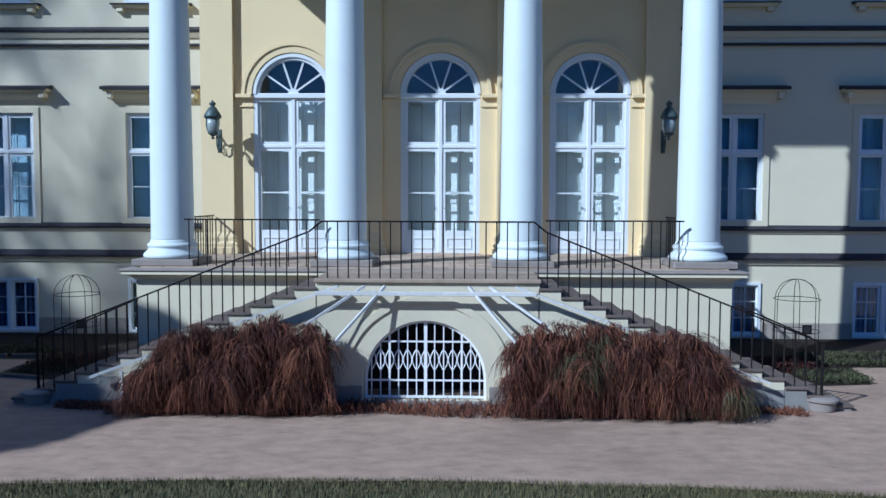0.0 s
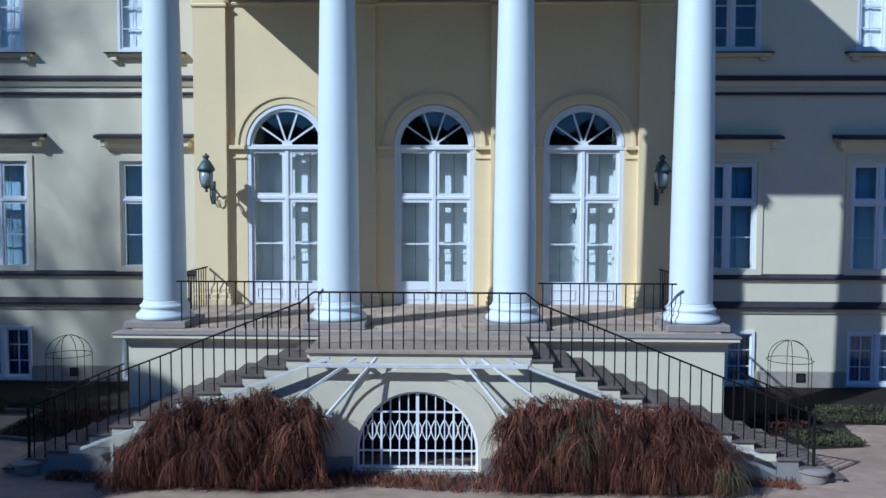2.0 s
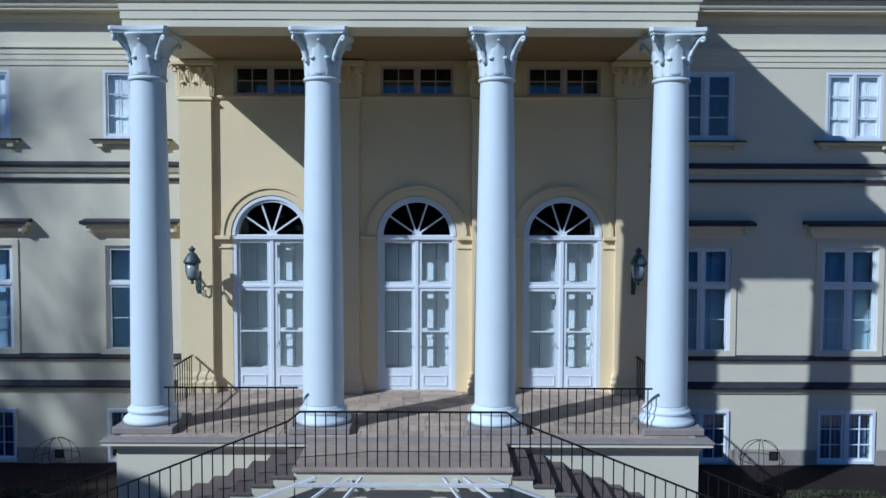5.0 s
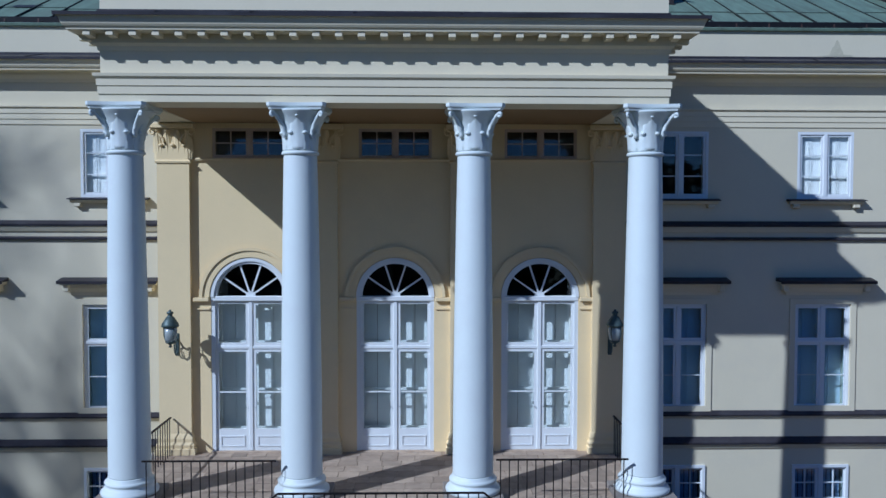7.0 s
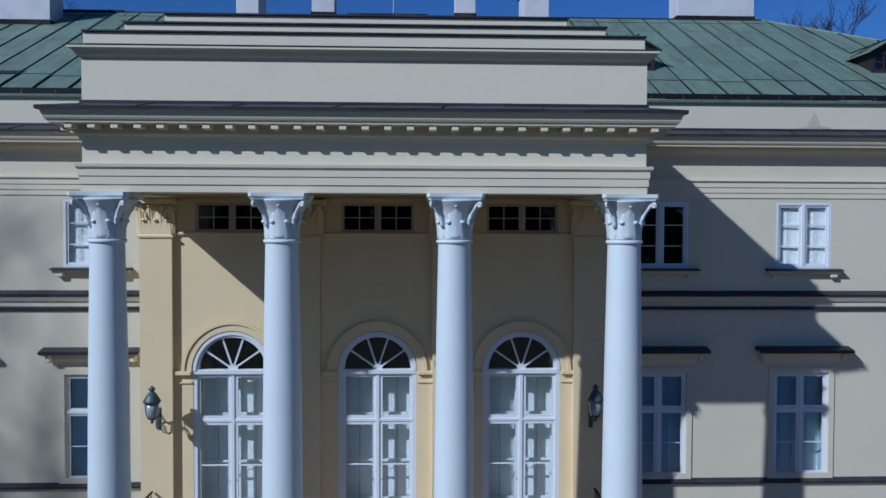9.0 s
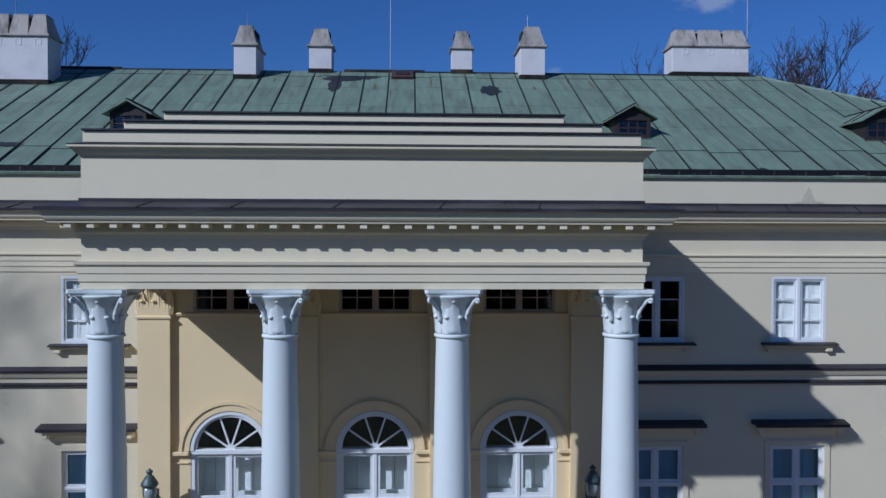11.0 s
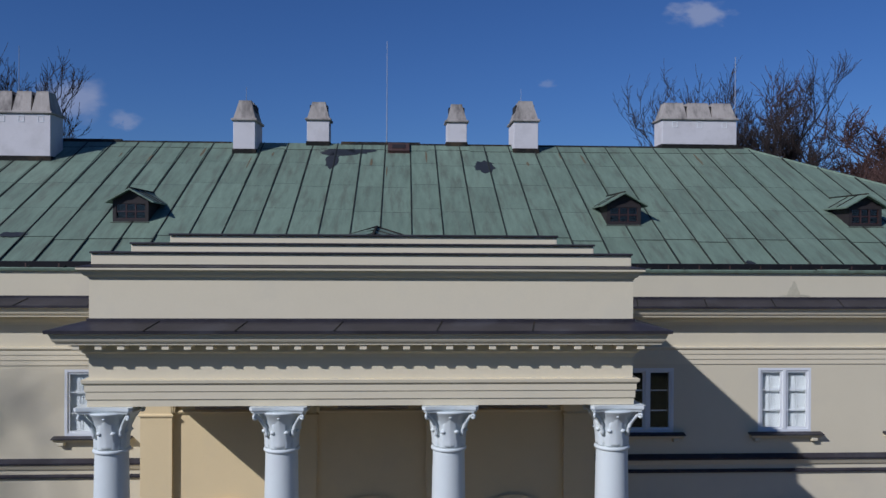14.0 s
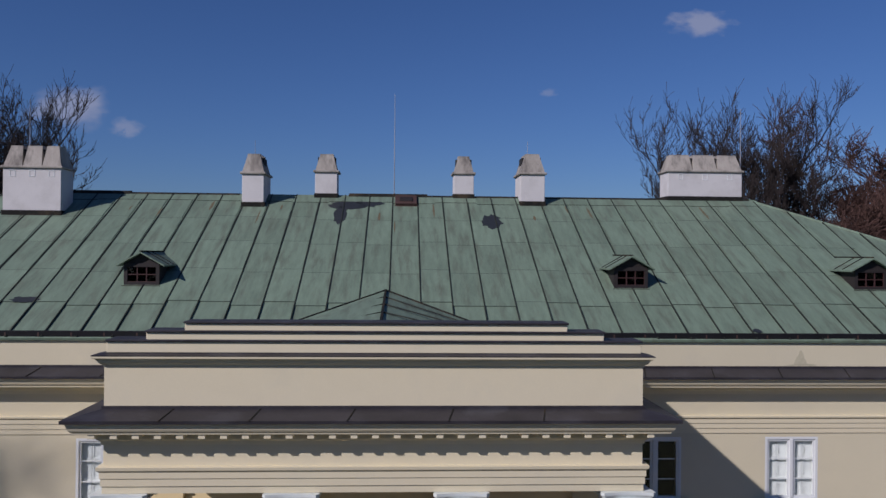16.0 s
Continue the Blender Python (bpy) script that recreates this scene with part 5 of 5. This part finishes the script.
for i, (x, y_) in enumerate(((-9.2, 7.9), (-8.1, 7.6), (-6.4, 8.2), (-4.6, 7.3), (-3.9, 8.1), (-0.35, 7.4), (0.2, 6.6), (1.6, 8.0), (5.2, 7.4), (6.5, 8.2), (7.3, 7.9), (11.6, 8.0))):
    blotch(x, y_, 0.025 + 0.012 * (i % 3), 0.25 + 0.14 * (i % 4), 40 + i, RUSTRUN, "thin rust run below the ridge")

def wall_stain(x, z, w, h_, seed):
    random.seed(seed)
    bm = bmesh.new()
    n = 22
    pts = [(w * math.cos(2 * math.pi * i / n) * random.uniform(0.75, 1.1) * (1 - 0.5 * max(0.0, math.sin(2 * math.pi * i / n))), max(0.0, h_ * math.sin(2 * math.pi * i / n)) * random.uniform(0.85, 1.1) + random.uniform(0, 0.02)) for i in range(n)]
    bm.faces.new([bm.verts.new((x + px, -0.003 - 0.001 * (seed % 3), z + pz)) for px, pz in pts])
    o = part("wall_stain", bm, STAIN)
    tagged(o, "damp olive stain on the plaster above the cornice", "stain", kind="structure")


STAIN = mat("damp plaster", (0.47, 0.43, 0.30), 0.9, vary=0.25, scale=5, fine=30, bump=0.1, stain=(0.50, 0.46, 0.33), stain_scale=6, stain_amount=0.8)
wall_stain(11.31, 12.14, 0.20, 0.40, 3)
wall_stain(11.34, 12.14, 0.42, 0.07, 5)

# ---------------------------------------------------------------- paving stones of the terrace
random.seed(11)
pav = [finish("paving_stone", bbox(-0.5, 0.5, -0.5, 0.5, -0.03, 0.0), STONE)]
y = TY + 0.06
row = 0
while y < WALL_Y - 0.3:
    d = 0.40
    x = -TH + 0.03 - (0.22 if row % 2 else 0)
    while x < TH - 0.05:
        w = random.uniform(0.34, 0.58)
        a, b = max(x, -TH + 0.03), min(x + w, TH - 0.03)
        if b - a > 0.1:
            o = new("paving_stone", pav[0])
            o.matrix_basis = Matrix.Translation(((a + b) / 2, y + d / 2, T + random.uniform(-0.004, 0.002))) @ Matrix.Diagonal((b - a - 0.012, d - 0.012, 1, 1))
            o.parent = floor
        x += w
    y += d
    row += 1

# ---------------------------------------------------------------- shrubs on the climbing frame
def strand(vs, fs, p, path, r):
    """A thin three-sided twig along path, tapering."""
    base = len(vs)
    n = len(path)
    for i, q in enumerate(path):
        rr = r * (1 - 0.75 * i / (n - 1))
        for k in range(3):
            a = 2.1 * k + p
            vs.append((q[0] + rr * math.cos(a), q[1] + rr * math.sin(a), q[2]))
    for i in range(n - 1):
        for k in range(3):
            a, b = base + i * 3 + k, base + i * 3 + (k + 1) % 3
            fs.append((a, b, b + 3, a + 3))


def mesh_part(name, vs, fs, material, parent):
    me = bpy.data.meshes.new(name)
    me.from_pydata(vs, [], fs)
    me.materials.append(material)
    o = new(name, me)
    o.parent = parent
    return o


def interp(tab, x):
    for (a, za), (b, zb) in zip(tab, tab[1:]):
        if a <= x <= b:
            return za + (zb - za) * (x - a) / (b - a)
    return tab[0][1] if x < tab[0][0] else tab[-1][1]


def shrub(tab, seed, label, green):
    rnd = random.Random(seed)
    x0, x1 = tab[0][0], tab[-1][0]
    s = thing("weeping_shrub", (x0 + x1) / 2, LY - 0.5, G, label, "shrub", "stair shrubs")
    s.location = (0, 0, 0)
    # near-black solid core, painted as the shade between the tufts
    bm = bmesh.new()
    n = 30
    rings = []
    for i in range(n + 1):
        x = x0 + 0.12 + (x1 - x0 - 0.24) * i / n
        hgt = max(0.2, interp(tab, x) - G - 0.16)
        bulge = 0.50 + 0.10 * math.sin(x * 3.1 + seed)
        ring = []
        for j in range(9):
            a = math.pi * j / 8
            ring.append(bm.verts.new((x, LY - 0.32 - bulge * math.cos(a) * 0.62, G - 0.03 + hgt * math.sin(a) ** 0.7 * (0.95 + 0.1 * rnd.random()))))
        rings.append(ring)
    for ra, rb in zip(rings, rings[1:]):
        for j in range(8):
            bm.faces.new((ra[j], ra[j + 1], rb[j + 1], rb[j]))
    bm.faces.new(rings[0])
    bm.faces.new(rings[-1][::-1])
    part("thicket", bm, INNER_DARK, s)
    # drooping tufts, each a bundle of twigs from one shoot
    masses = {"twig_mass": (TWIG, [], []), "dark_growth": (TWIG_D, [], []), "green_growth": (TWIG2, [], [])}
    for _ in range(int(150 * (x1 - x0))):
        x = rnd.uniform(x0, x1)
        ht = interp(tab, x)
        f = rnd.random() ** 1.25
        top = G + (ht - G) * (1 - 0.82 * f) + rnd.gauss(0, 0.04)
        gn = noise.noise(Vector((x * 1.3, top * 1.4, seed + 9)))
        nm = "green_growth" if gn > 0.42 - green and rnd.random() < 0.7 else "dark_growth" if rnd.random() < 0.42 else "twig_mass"
        vs, fs = masses[nm][1:]
        y = LY - 0.10 - 0.46 * math.sin(math.pi * min(0.86, 0.12 + 0.74 * f)) - 0.30 * rnd.random() - 0.25 * noise.noise(Vector((x * 2.2, top * 2.8, seed)))
        lean = rnd.gauss(0, 0.16)
        big = rnd.uniform(0.28, 0.62)
        for _ in range(rnd.randint(13, 22)):
            sx, out = lean + rnd.gauss(0, 0.085), rnd.uniform(0.06, 0.26)
            ln = min(top - G, big * rnd.uniform(0.6, 1.1))
            wob = rnd.uniform(0, 6)
            bx, by, bz = x + rnd.gauss(0, 0.03), y + rnd.gauss(0, 0.03), top + rnd.gauss(0, 0.03)
            path = []
            for k in range(6):
                u = k / 5
                path.append((bx + sx * u ** 0.8 + 0.016 * math.sin(8 * u + wob), by - out * math.sin(u * 2.0) - 0.012 * math.cos(7 * u + wob), max(G + 0.01, bz + 0.10 * math.sin(u * 2.6) - ln * u ** 1.5)))
            strand(vs, fs, wob, path, rnd.uniform(0.0045, 0.0100))
            for _ in range(1):
                q = path[rnd.randint(1, 4)]
                dx, dy = rnd.gauss(0, 0.06), rnd.gauss(-0.03, 0.05)
                strand(vs, fs, 0, [q, (q[0] + dx * 0.6, q[1] + dy * 0.6, q[2] - 0.02), (q[0] + dx, q[1] + dy, max(G, q[2] - rnd.uniform(0.02, 0.16)))], 0.0045)
    # a few stiff shoots that stand above the mass
    vs, fs = masses["twig_mass"][1:]
    for _ in range(int(16 * (x1 - x0))):
        x = rnd.uniform(x0 + 0.2, x1 - 0.2)
        z = interp(tab, x) - 0.05
        dx = rnd.gauss(0, 0.12)
        strand(vs, fs, 0, [(x, LY - 0.3, z), (x + dx * 0.5, LY - 0.33, z + 0.12), (x + dx, LY - 0.40, z + rnd.uniform(0.10, 0.2))], 0.006)
    for nm, (material, vs, fs) in masses.items():
        mesh_part(nm, vs, fs, material, s)["kind"] = "stuff"
    return s


L_TAB = ((-4.72, 0.60), (-4.62, 0.85), (-4.40, 1.12), (-4.0, 1.50), (-3.5, 1.50), (-3.1, 1.55), (-2.75, 1.66), (-2.4, 1.68), (-2.1, 1.55), (-1.8, 1.60), (-1.65, 1.50), (-1.52, 1.25))
R_TAB = ((1.32, 1.15), (1.42, 1.42), (1.7, 1.55), (2.1, 1.66), (2.5, 1.58), (2.9, 1.63), (3.2, 1.52), (3.7, 1.46), (4.2, 1.48), (4.45, 1.32), (4.68, 1.10), (4.86, 0.85), (4.96, 0.5))
shrub(L_TAB, 3, "dense weeping shrub of red-brown bare twigs before the stairs", -0.5)
shrub(R_TAB, 8, "dense weeping shrub of red-brown and olive twigs before the stairs", 0.14)

# low twig litter along the foot of the wall
rnd = random.Random(21)
vs, fs = [], []
for _ in range(5200):
    x = rnd.uniform(-6.2, 6.2)
    edge_y = LY - 0.62 - 0.10 * math.sin(x * 2.1) + (0.25 if abs(x) > 5.2 else 0)
    y = rnd.uniform(edge_y, LY - 0.02)
    hgt = rnd.uniform(0.02, 0.13) * (1.5 if abs(x) < 1.6 else 0.8)
    a = rnd.uniform(0, 6.28)
    ln = rnd.uniform(0.06, 0.2)
    strand(vs, fs, a, [(x, y, G), (x + ln * 0.5 * math.cos(a), y + ln * 0.5 * math.sin(a), G + hgt), (x + ln * math.cos(a), y + ln * math.sin(a), G + hgt * 0.5)], rnd.uniform(0.004, 0.01))
tagged(mesh_part("leaf_litter", vs, fs, TWIG, None), "red-brown twig litter along the foot of the stairs", "litter", kind="stuff")

# beds beside the house, with a low stone edging
BEDS = {-1: ((5.7, -0.02), (22.9, -0.02), (22.9, -3.1), (8.45, -3.1), (8.45, -5.05), (7.5, -5.3), (5.7, -5.3)),
        1: ((5.7, -0.02), (22.9, -0.02), (22.9, -3.5), (8.7, -3.5), (8.34, -5.1), (7.4, -5.25), (5.7, -5.25))}
bm = bmesh.new()
for s in (-1, 1):
    bm.faces.new([bm.verts.new((s * x, y, G + 0.012)) for x, y in BEDS[s]])
bed = tagged(part("bed_soil", bm, SOIL), "bare dark planting bed along the house wall", "flower bed", kind="structure")
for s in (-1,):
    for (xa, ya), (xb, yb) in zip(BEDS[s][2:5], BEDS[s][3:6]):
        m = max(1, int(math.hypot(xb - xa, yb - ya) / 0.9))
        for i in range(m):
            fa, fb = i / m + 0.004, (i + 1) / m - 0.004
            bm = bmesh.new()
            bar(bm, (s * (xa + (xb - xa) * fa), ya + (yb - ya) * fa, G + 0.02), (s * (xa + (xb - xa) * fb), ya + (yb - ya) * fb, G + 0.02), 0.06, 0.10)
            part("edging_stone", bm, TREAD, bed)


def low_leaves(name, zones, material, label, category, tall=0.12):
    vs, fs = [], []
    for x0, x1, y0, y1, count in zones:
        for _ in range(count):
            x, y = rnd.uniform(x0, x1), rnd.uniform(y0, y1)
            if noise.noise(Vector((x * 1.6, y * 2.2, 7))) < -0.18:
                continue
            a, r, h_ = rnd.uniform(0, 6.28), rnd.uniform(0.008, 0.020), rnd.uniform(0.01, tall)
            b0 = len(vs)
            t = rnd.uniform(-0.03, 0.03)
            vs += [(x, y, G + h_), (x + r * math.cos(a), y + r * math.sin(a), G + h_ + 0.02 + t), (x + 2 * r * math.cos(a + 0.4), y + 2 * r * math.sin(a + 0.4), G + h_ + t), (x + r * math.cos(a + 0.9), y + r * math.sin(a + 0.9), G + h_ - 0.01)]
            fs.append((b0, b0 + 1, b0 + 2, b0 + 3))
    tagged(mesh_part(name, vs, fs, material, None), label, category, kind="stuff")


low_leaves("ground_cover", ((8.0, 16, -3.45, -2.2, 30000), (7.2, 8.4, -5.1, -4.2, 6000), (-16, -8.6, -3.0, -2.2, 14000), (-8.3, -6.4, -4.9, -3.2, 6000)), IVY, "low olive-green edging plants along the beds", "ground cover")
low_leaves("low_shrubs", ((6.7, 7.7, -4.3, -3.4, 5000), (-8.2, -6.3, -4.7, -3.6, 5000)), TWIG_D, "low red-brown perennials in the bed beside the stairs", "plants", 0.22)

# lawn edge
vs, fs = [], []
for _ in range(26000):
    x = rnd.uniform(-9, 9)
    y = -10.68 - 0.010 * x * x - abs(rnd.gauss(0, 0.5))
    a, h_ = rnd.uniform(0, 6.28), rnd.uniform(0.03, 0.075)
    w = 0.006
    b0 = len(vs)
    lx, ly = rnd.gauss(0, 0.02), rnd.gauss(0, 0.02)
    vs += [(x - w * math.cos(a), y - w * math.sin(a), G - 0.02), (x + w * math.cos(a), y + w * math.sin(a), G - 0.02), (x + lx, y + ly, G + h_)]
    fs.append((b0, b0 + 1, b0 + 2))
tagged(mesh_part("grass", vs, fs, BLADE, None), "short dull green grass along the gravel", "grass", kind="stuff")

# ---------------------------------------------------------------- trees
def bare_tree(name, x, y, height, seed, material, spread=0.6, levels=6, trunk=0.32, fork=0.3, label="", z=G, kids=3, thin=0.50, wide=1.0, crown=1.0, up=0.0, least=0.0):
    rnd = random.Random(seed)
    t = thing(name, x, y, z, label, "tree", "bare park trees")
    tv, tf, cv, cf = [], [], [], []

    def limb(p, d, ln, r, lev):
        vs, fs = (tv, tf) if lev >= levels - 2 else (cv, cf)
        sides = 6 if lev >= levels - 1 else 3
        n = 4 if lev > 1 else 2
        pts = [p]
        dd = d.copy()
        for i in range(n):
            dd = (dd + Vector((rnd.gauss(0, 0.2), rnd.gauss(0, 0.2), rnd.gauss(0.03, 0.12)))).normalized()
            pts.append(pts[-1] + dd * ln / n)
        base = len(vs)
        for i, q in enumerate(pts):
            rr = max(least, r * (1 - 0.45 * i / n))
            tt = dd
            u = tt.cross(Vector((0.3, 0.9, 0.2))).normalized()
            v = tt.cross(u)
            for k in range(sides):
                a = 2 * math.pi * k / sides
                vs.append(tuple(q + (u * math.cos(a) + v * math.sin(a)) * rr))
        for i in range(n):
            for k in range(sides):
                a, b = base + i * sides + k, base + i * sides + (k + 1) % sides
                fs.append((a, b, b + sides, a + sides))
        if lev <= 0:
            return
        m = int(kids + rnd.random())
        for i in range(m):
            f = rnd.uniform(0.45, 1.0) if i else 1.0
            q = pts[min(n, int(f * n))]
            az = rnd.uniform(0, 2 * math.pi)
            sp = spread * rnd.uniform(0.7, 1.7) if i else spread * 0.4
            side = Vector((math.cos(az), math.sin(az), 0.15))
            nd = (dd * math.cos(sp) + side * math.sin(sp) + Vector((0, 0, up))).normalized()
            limb(q, nd, ln * (crown if lev == levels else 1) * (rnd.uniform(0.5, 0.8) if i else rnd.uniform(0.72, 0.9)), r * (thin if i else thin + 0.18), lev - 1)
    limb(Vector((0, 0, 0)), Vector((rnd.gauss(0, 0.05), rnd.gauss(0, 0.05), 1)), height * fork, trunk, levels)
    # bring the grown tree to its true height
    k_ = (height + 0.2) / max(v[2] for v in cv)
    tv = [(v[0] * k_ * wide, v[1] * k_ * wide, v[2] * k_ - 0.2) for v in tv]
    cv = [(v[0] * k_ * wide, v[1] * k_ * wide, v[2] * k_ - 0.2) for v in cv]
    mesh_part("trunk", tv, tf, material, t)
    mesh_part("crown", cv, cf, material, t)
    return t


LB = "tall bare winter tree with a fine twig crown"
for x, y, h_, sd, lv in ((37.3, 72, 36.5, 31, 9), (46.5, 76, 37.0, 12, 9), (-41.0, 74, 33.5, 12, 9), (-48.0, 70, 36.0, 31, 9),
                         (42.0, 84, 23, 5, 8), (46.0, 86, 29, 23, 8), (-38.0, 82, 28, 17, 8)):
    bare_tree("tree", x, y, h_, sd, BARK, 0.50, lv, 0.55, 0.2, LB, kids=2.82, thin=0.51, wide=0.9, up=0.22, least=0.018)
for x, y, h_, sd in ((54.0, 66, 33, 41), (57.0, 74, 38, 42), (60, 82, 33, 43), (66, 86, 37, 44), (55.5, 80, 27, 45)):
    bare_tree("tree", x, y, h_, sd, BARK_R, 0.6, 8, 0.4, 0.18, "dense reddish-brown bare tree behind the house", kids=3.3, thin=0.53, wide=1.0, least=0.024)
# trees beyond the drive whose shade falls on the west wing
SHADE = "broad bare tree standing beyond the drive"
for x, y, h_, sd in ((-50.4, -30, 38.8, 61), (-53.0, -31, 37.5, 63)):
    bare_tree("tree", x, y, h_, sd, BARK, 0.5, 6, 0.6, 0.6, SHADE, kids=3.7, thin=0.535, wide=1.0, crown=0.38)


# An unseen evergreen, added as a shade caster.
def evergreen(x, y, h_, r, seed):
    rnd = random.Random(seed)
    t = thing("evergreen_tree", x, y, G, "dark dense evergreen tree beside the drive", "tree", "evergreens by the drive")
    bm = bmesh.new()
    tube(bm, [(0, 0, -0.2), (0.05, 0, h_ * 0.5), (0, 0, h_ * 0.97)], 0.28, 8, 0.04)
    part("trunk", bm, BARK, t)
    vs, fs = [], []
    for _ in range(int(1000 * r * h_ / 6)):
        u = rnd.random() ** 0.8
        rr = r * (1 - u) ** 0.45 * math.sqrt(rnd.uniform(0.25, 1.0)) * rnd.uniform(0.8, 1.15)
        a = rnd.uniform(0, 6.283)
        zc = 0.8 + (h_ - 0.8) * u - 0.2 * rr
        c = Vector((rr * math.cos(a), rr * math.sin(a), zc))
        o = Vector((math.cos(a), math.sin(a), rnd.uniform(-0.6, 0.2))).normalized()
        sd_ = Vector((-math.sin(a), math.cos(a), rnd.uniform(-0.4, 0.4)))
        l, w = rnd.uniform(0.2, 0.5), rnd.uniform(0.08, 0.16)
        b0 = len(vs)
        vs += [tuple(c - o * l * 0.5), tuple(c + sd_ * w), tuple(c + o * l * 0.5), tuple(c - sd_ * w)]
        fs.append((b0, b0 + 1, b0 + 2, b0 + 3))
    mesh_part("crown", vs, fs, IVY, t)
    return t


# Placed out of view so their shade covers the west ground and basement.
evergreen(-15.4, -13.8, 10.3, 2.6, 71)
evergreen(-17.0, -17.6, 10.6, 3.1, 80)
evergreen(-20.4, -16.4, 11.6, 2.6, 72)
evergreen(-25.0, -16.8, 15.5, 3.0, 73)
evergreen(-19.4, -18.8, 11.0, 2.6, 74)
evergreen(-23.2, -18.6, 12.5, 2.6, 70)
evergreen(-18.0, -12.8, 10.5, 2.4, 75)
evergreen(-20.5, -10.5, 11.0, 2.4, 76)
evergreen(-30.5, -16.5, 19.0, 3.4, 77)
evergreen(-33.5, -16.0, 18.5, 3.4, 78)
evergreen(-28.0, -17.5, 18.0, 2.8, 79)

# unseen tree belt across the lawn, added to darken window reflections
rnd = random.Random(91)
vs, fs = [], []
for _ in range(14000):
    x = rnd.uniform(-130, 130)
    top = 13 + 5 * noise.noise(Vector((x * 0.06, 2, 0))) + 2 * noise.noise(Vector((x * 0.3, 5, 0)))
    z = G + top * rnd.random() ** 0.8
    y = -72 - rnd.uniform(0, 10)
    r = rnd.uniform(0.5, 1.3)
    a, b = rnd.uniform(0, 6.28), rnd.uniform(-0.7, 0.7)
    u = Vector((math.cos(a), math.sin(a), 0)) * r
    v = Vector((-math.sin(a) * math.sin(b), math.cos(a) * math.sin(b), math.cos(b))) * r
    c = Vector((x, y, max(G + 0.3, z)))
    b0 = len(vs)
    vs += [tuple(c + u), tuple(c + v * 0.8), tuple(c - u * 0.9), tuple(c - v)]
    fs.append((b0, b0 + 1, b0 + 2, b0 + 3))
tagged(mesh_part("park_wood", vs, fs, IVY, None), "dark belt of park trees across the lawn", "woodland", kind="stuff")

# ---------------------------------------------------------------- distance
# The hills' blue is distance haze put into their colour.
bm = bmesh.new()
n = 60
lo = [bm.verts.new((-2500 + 5000 * i / n, 2600, -20)) for i in range(n + 1)]
hi = [bm.verts.new((-2500 + 5000 * i / n, 2700, 95 + 35 * noise.noise(Vector((i * 0.17, 3, 0))))) for i in range(n + 1)]
for i in range(n):
    bm.faces.new((lo[i], lo[i + 1], hi[i + 1], hi[i]))
tagged(part("backdrop_hills", bm, HILL), "far blue wooded hills on the horizon", "hills", kind="structure")


def cloud(x, z, w, h_, seed, dens):
    m = bpy.data.materials.new("thin cloud")
    m.use_nodes = True
    n, l = m.node_tree.nodes, m.node_tree.links
    n.remove(n["Principled BSDF"])
    co = n.new("ShaderNodeTexCoord")
    no = n.new("ShaderNodeTexNoise")
    no.inputs["Scale"].default_value = 3.2
    no.inputs["Detail"].default_value = 6
    no.noise_dimensions = "4D"
    no.inputs["W"].default_value = seed
    mp = n.new("ShaderNodeMapping")
    mp.inputs["Scale"].default_value = (w / h_ * 0.5, 1, 1)
    l.new(co.outputs["UV"], mp.inputs["Vector"])
    l.new(mp.outputs["Vector"], no.inputs["Vector"])
    gr_ = n.new("ShaderNodeTexGradient")
    gr_.gradient_type = "SPHERICAL"
    gm = n.new("ShaderNodeMapping")
    gm.inputs["Location"].default_value = (-1, -1, 0)
    gm.inputs["Scale"].default_value = (2, 2, 1)
    l.new(co.outputs["UV"], gm.inputs["Vector"])
    l.new(gm.outputs["Vector"], gr_.inputs["Vector"])
    ad = n.new("ShaderNodeMath")
    ad.operation = "MULTIPLY_ADD"
    l.new(gr_.outputs["Fac"], ad.inputs[0])
    ad.inputs[1].default_value = 0.75
    l.new(no.outputs["Fac"], ad.inputs[2])
    rg = n.new("ShaderNodeMapRange")
    rg.interpolation_type = "SMOOTHSTEP"
    rg.inputs["From Min"].default_value = 0.62
    rg.inputs["From Max"].default_value = 1.05
    rg.inputs["To Max"].default_value = dens
    l.new(ad.outputs[0], rg.inputs["Value"])
    tr = n.new("ShaderNodeBsdfTransparent")
    em = n.new("ShaderNodeEmission")
    em.inputs["Color"].default_value = (0.62, 0.66, 0.78, 1)
    em.inputs["Strength"].default_value = CLOUD_GLOW
    mx = n.new("ShaderNodeMixShader")
    l.new(rg.outputs["Result"], mx.inputs["Fac"])
    l.new(tr.outputs[0], mx.inputs[1])
    l.new(em.outputs[0], mx.inputs[2])
    l.new(mx.outputs[0], n["Material Output"].inputs["Surface"])
    bm = bmesh.new()
    uv = bm.loops.layers.uv.new("uv")
    f = bm.faces.new([bm.verts.new(p) for p in ((x - w / 2, 3000, z - h_ / 2), (x + w / 2, 3000, z - h_ / 2), (x + w / 2, 3000, z + h_ / 2), (x - w / 2, 3000, z + h_ / 2))])
    for lp, c in zip(f.loops, ((0, 0), (1, 0), (1, 1), (0, 1))):
        lp[uv].uv = c
    o = tagged(part("backdrop_cloud", bm, m), "small thin white cloud low in the blue sky", "cloud", "clouds", "structure")
    o.visible_shadow = False


CLOUD_GLOW = 0.55
cloud(1110, 885, 330, 130, 1.3, 0.65)
cloud(-1215, 530, 420, 220, 5.1, 0.65)
cloud(-1000, 462, 180, 100, 7.7, 0.45)
cloud(540, 615, 90, 50, 9.2, 0.3)
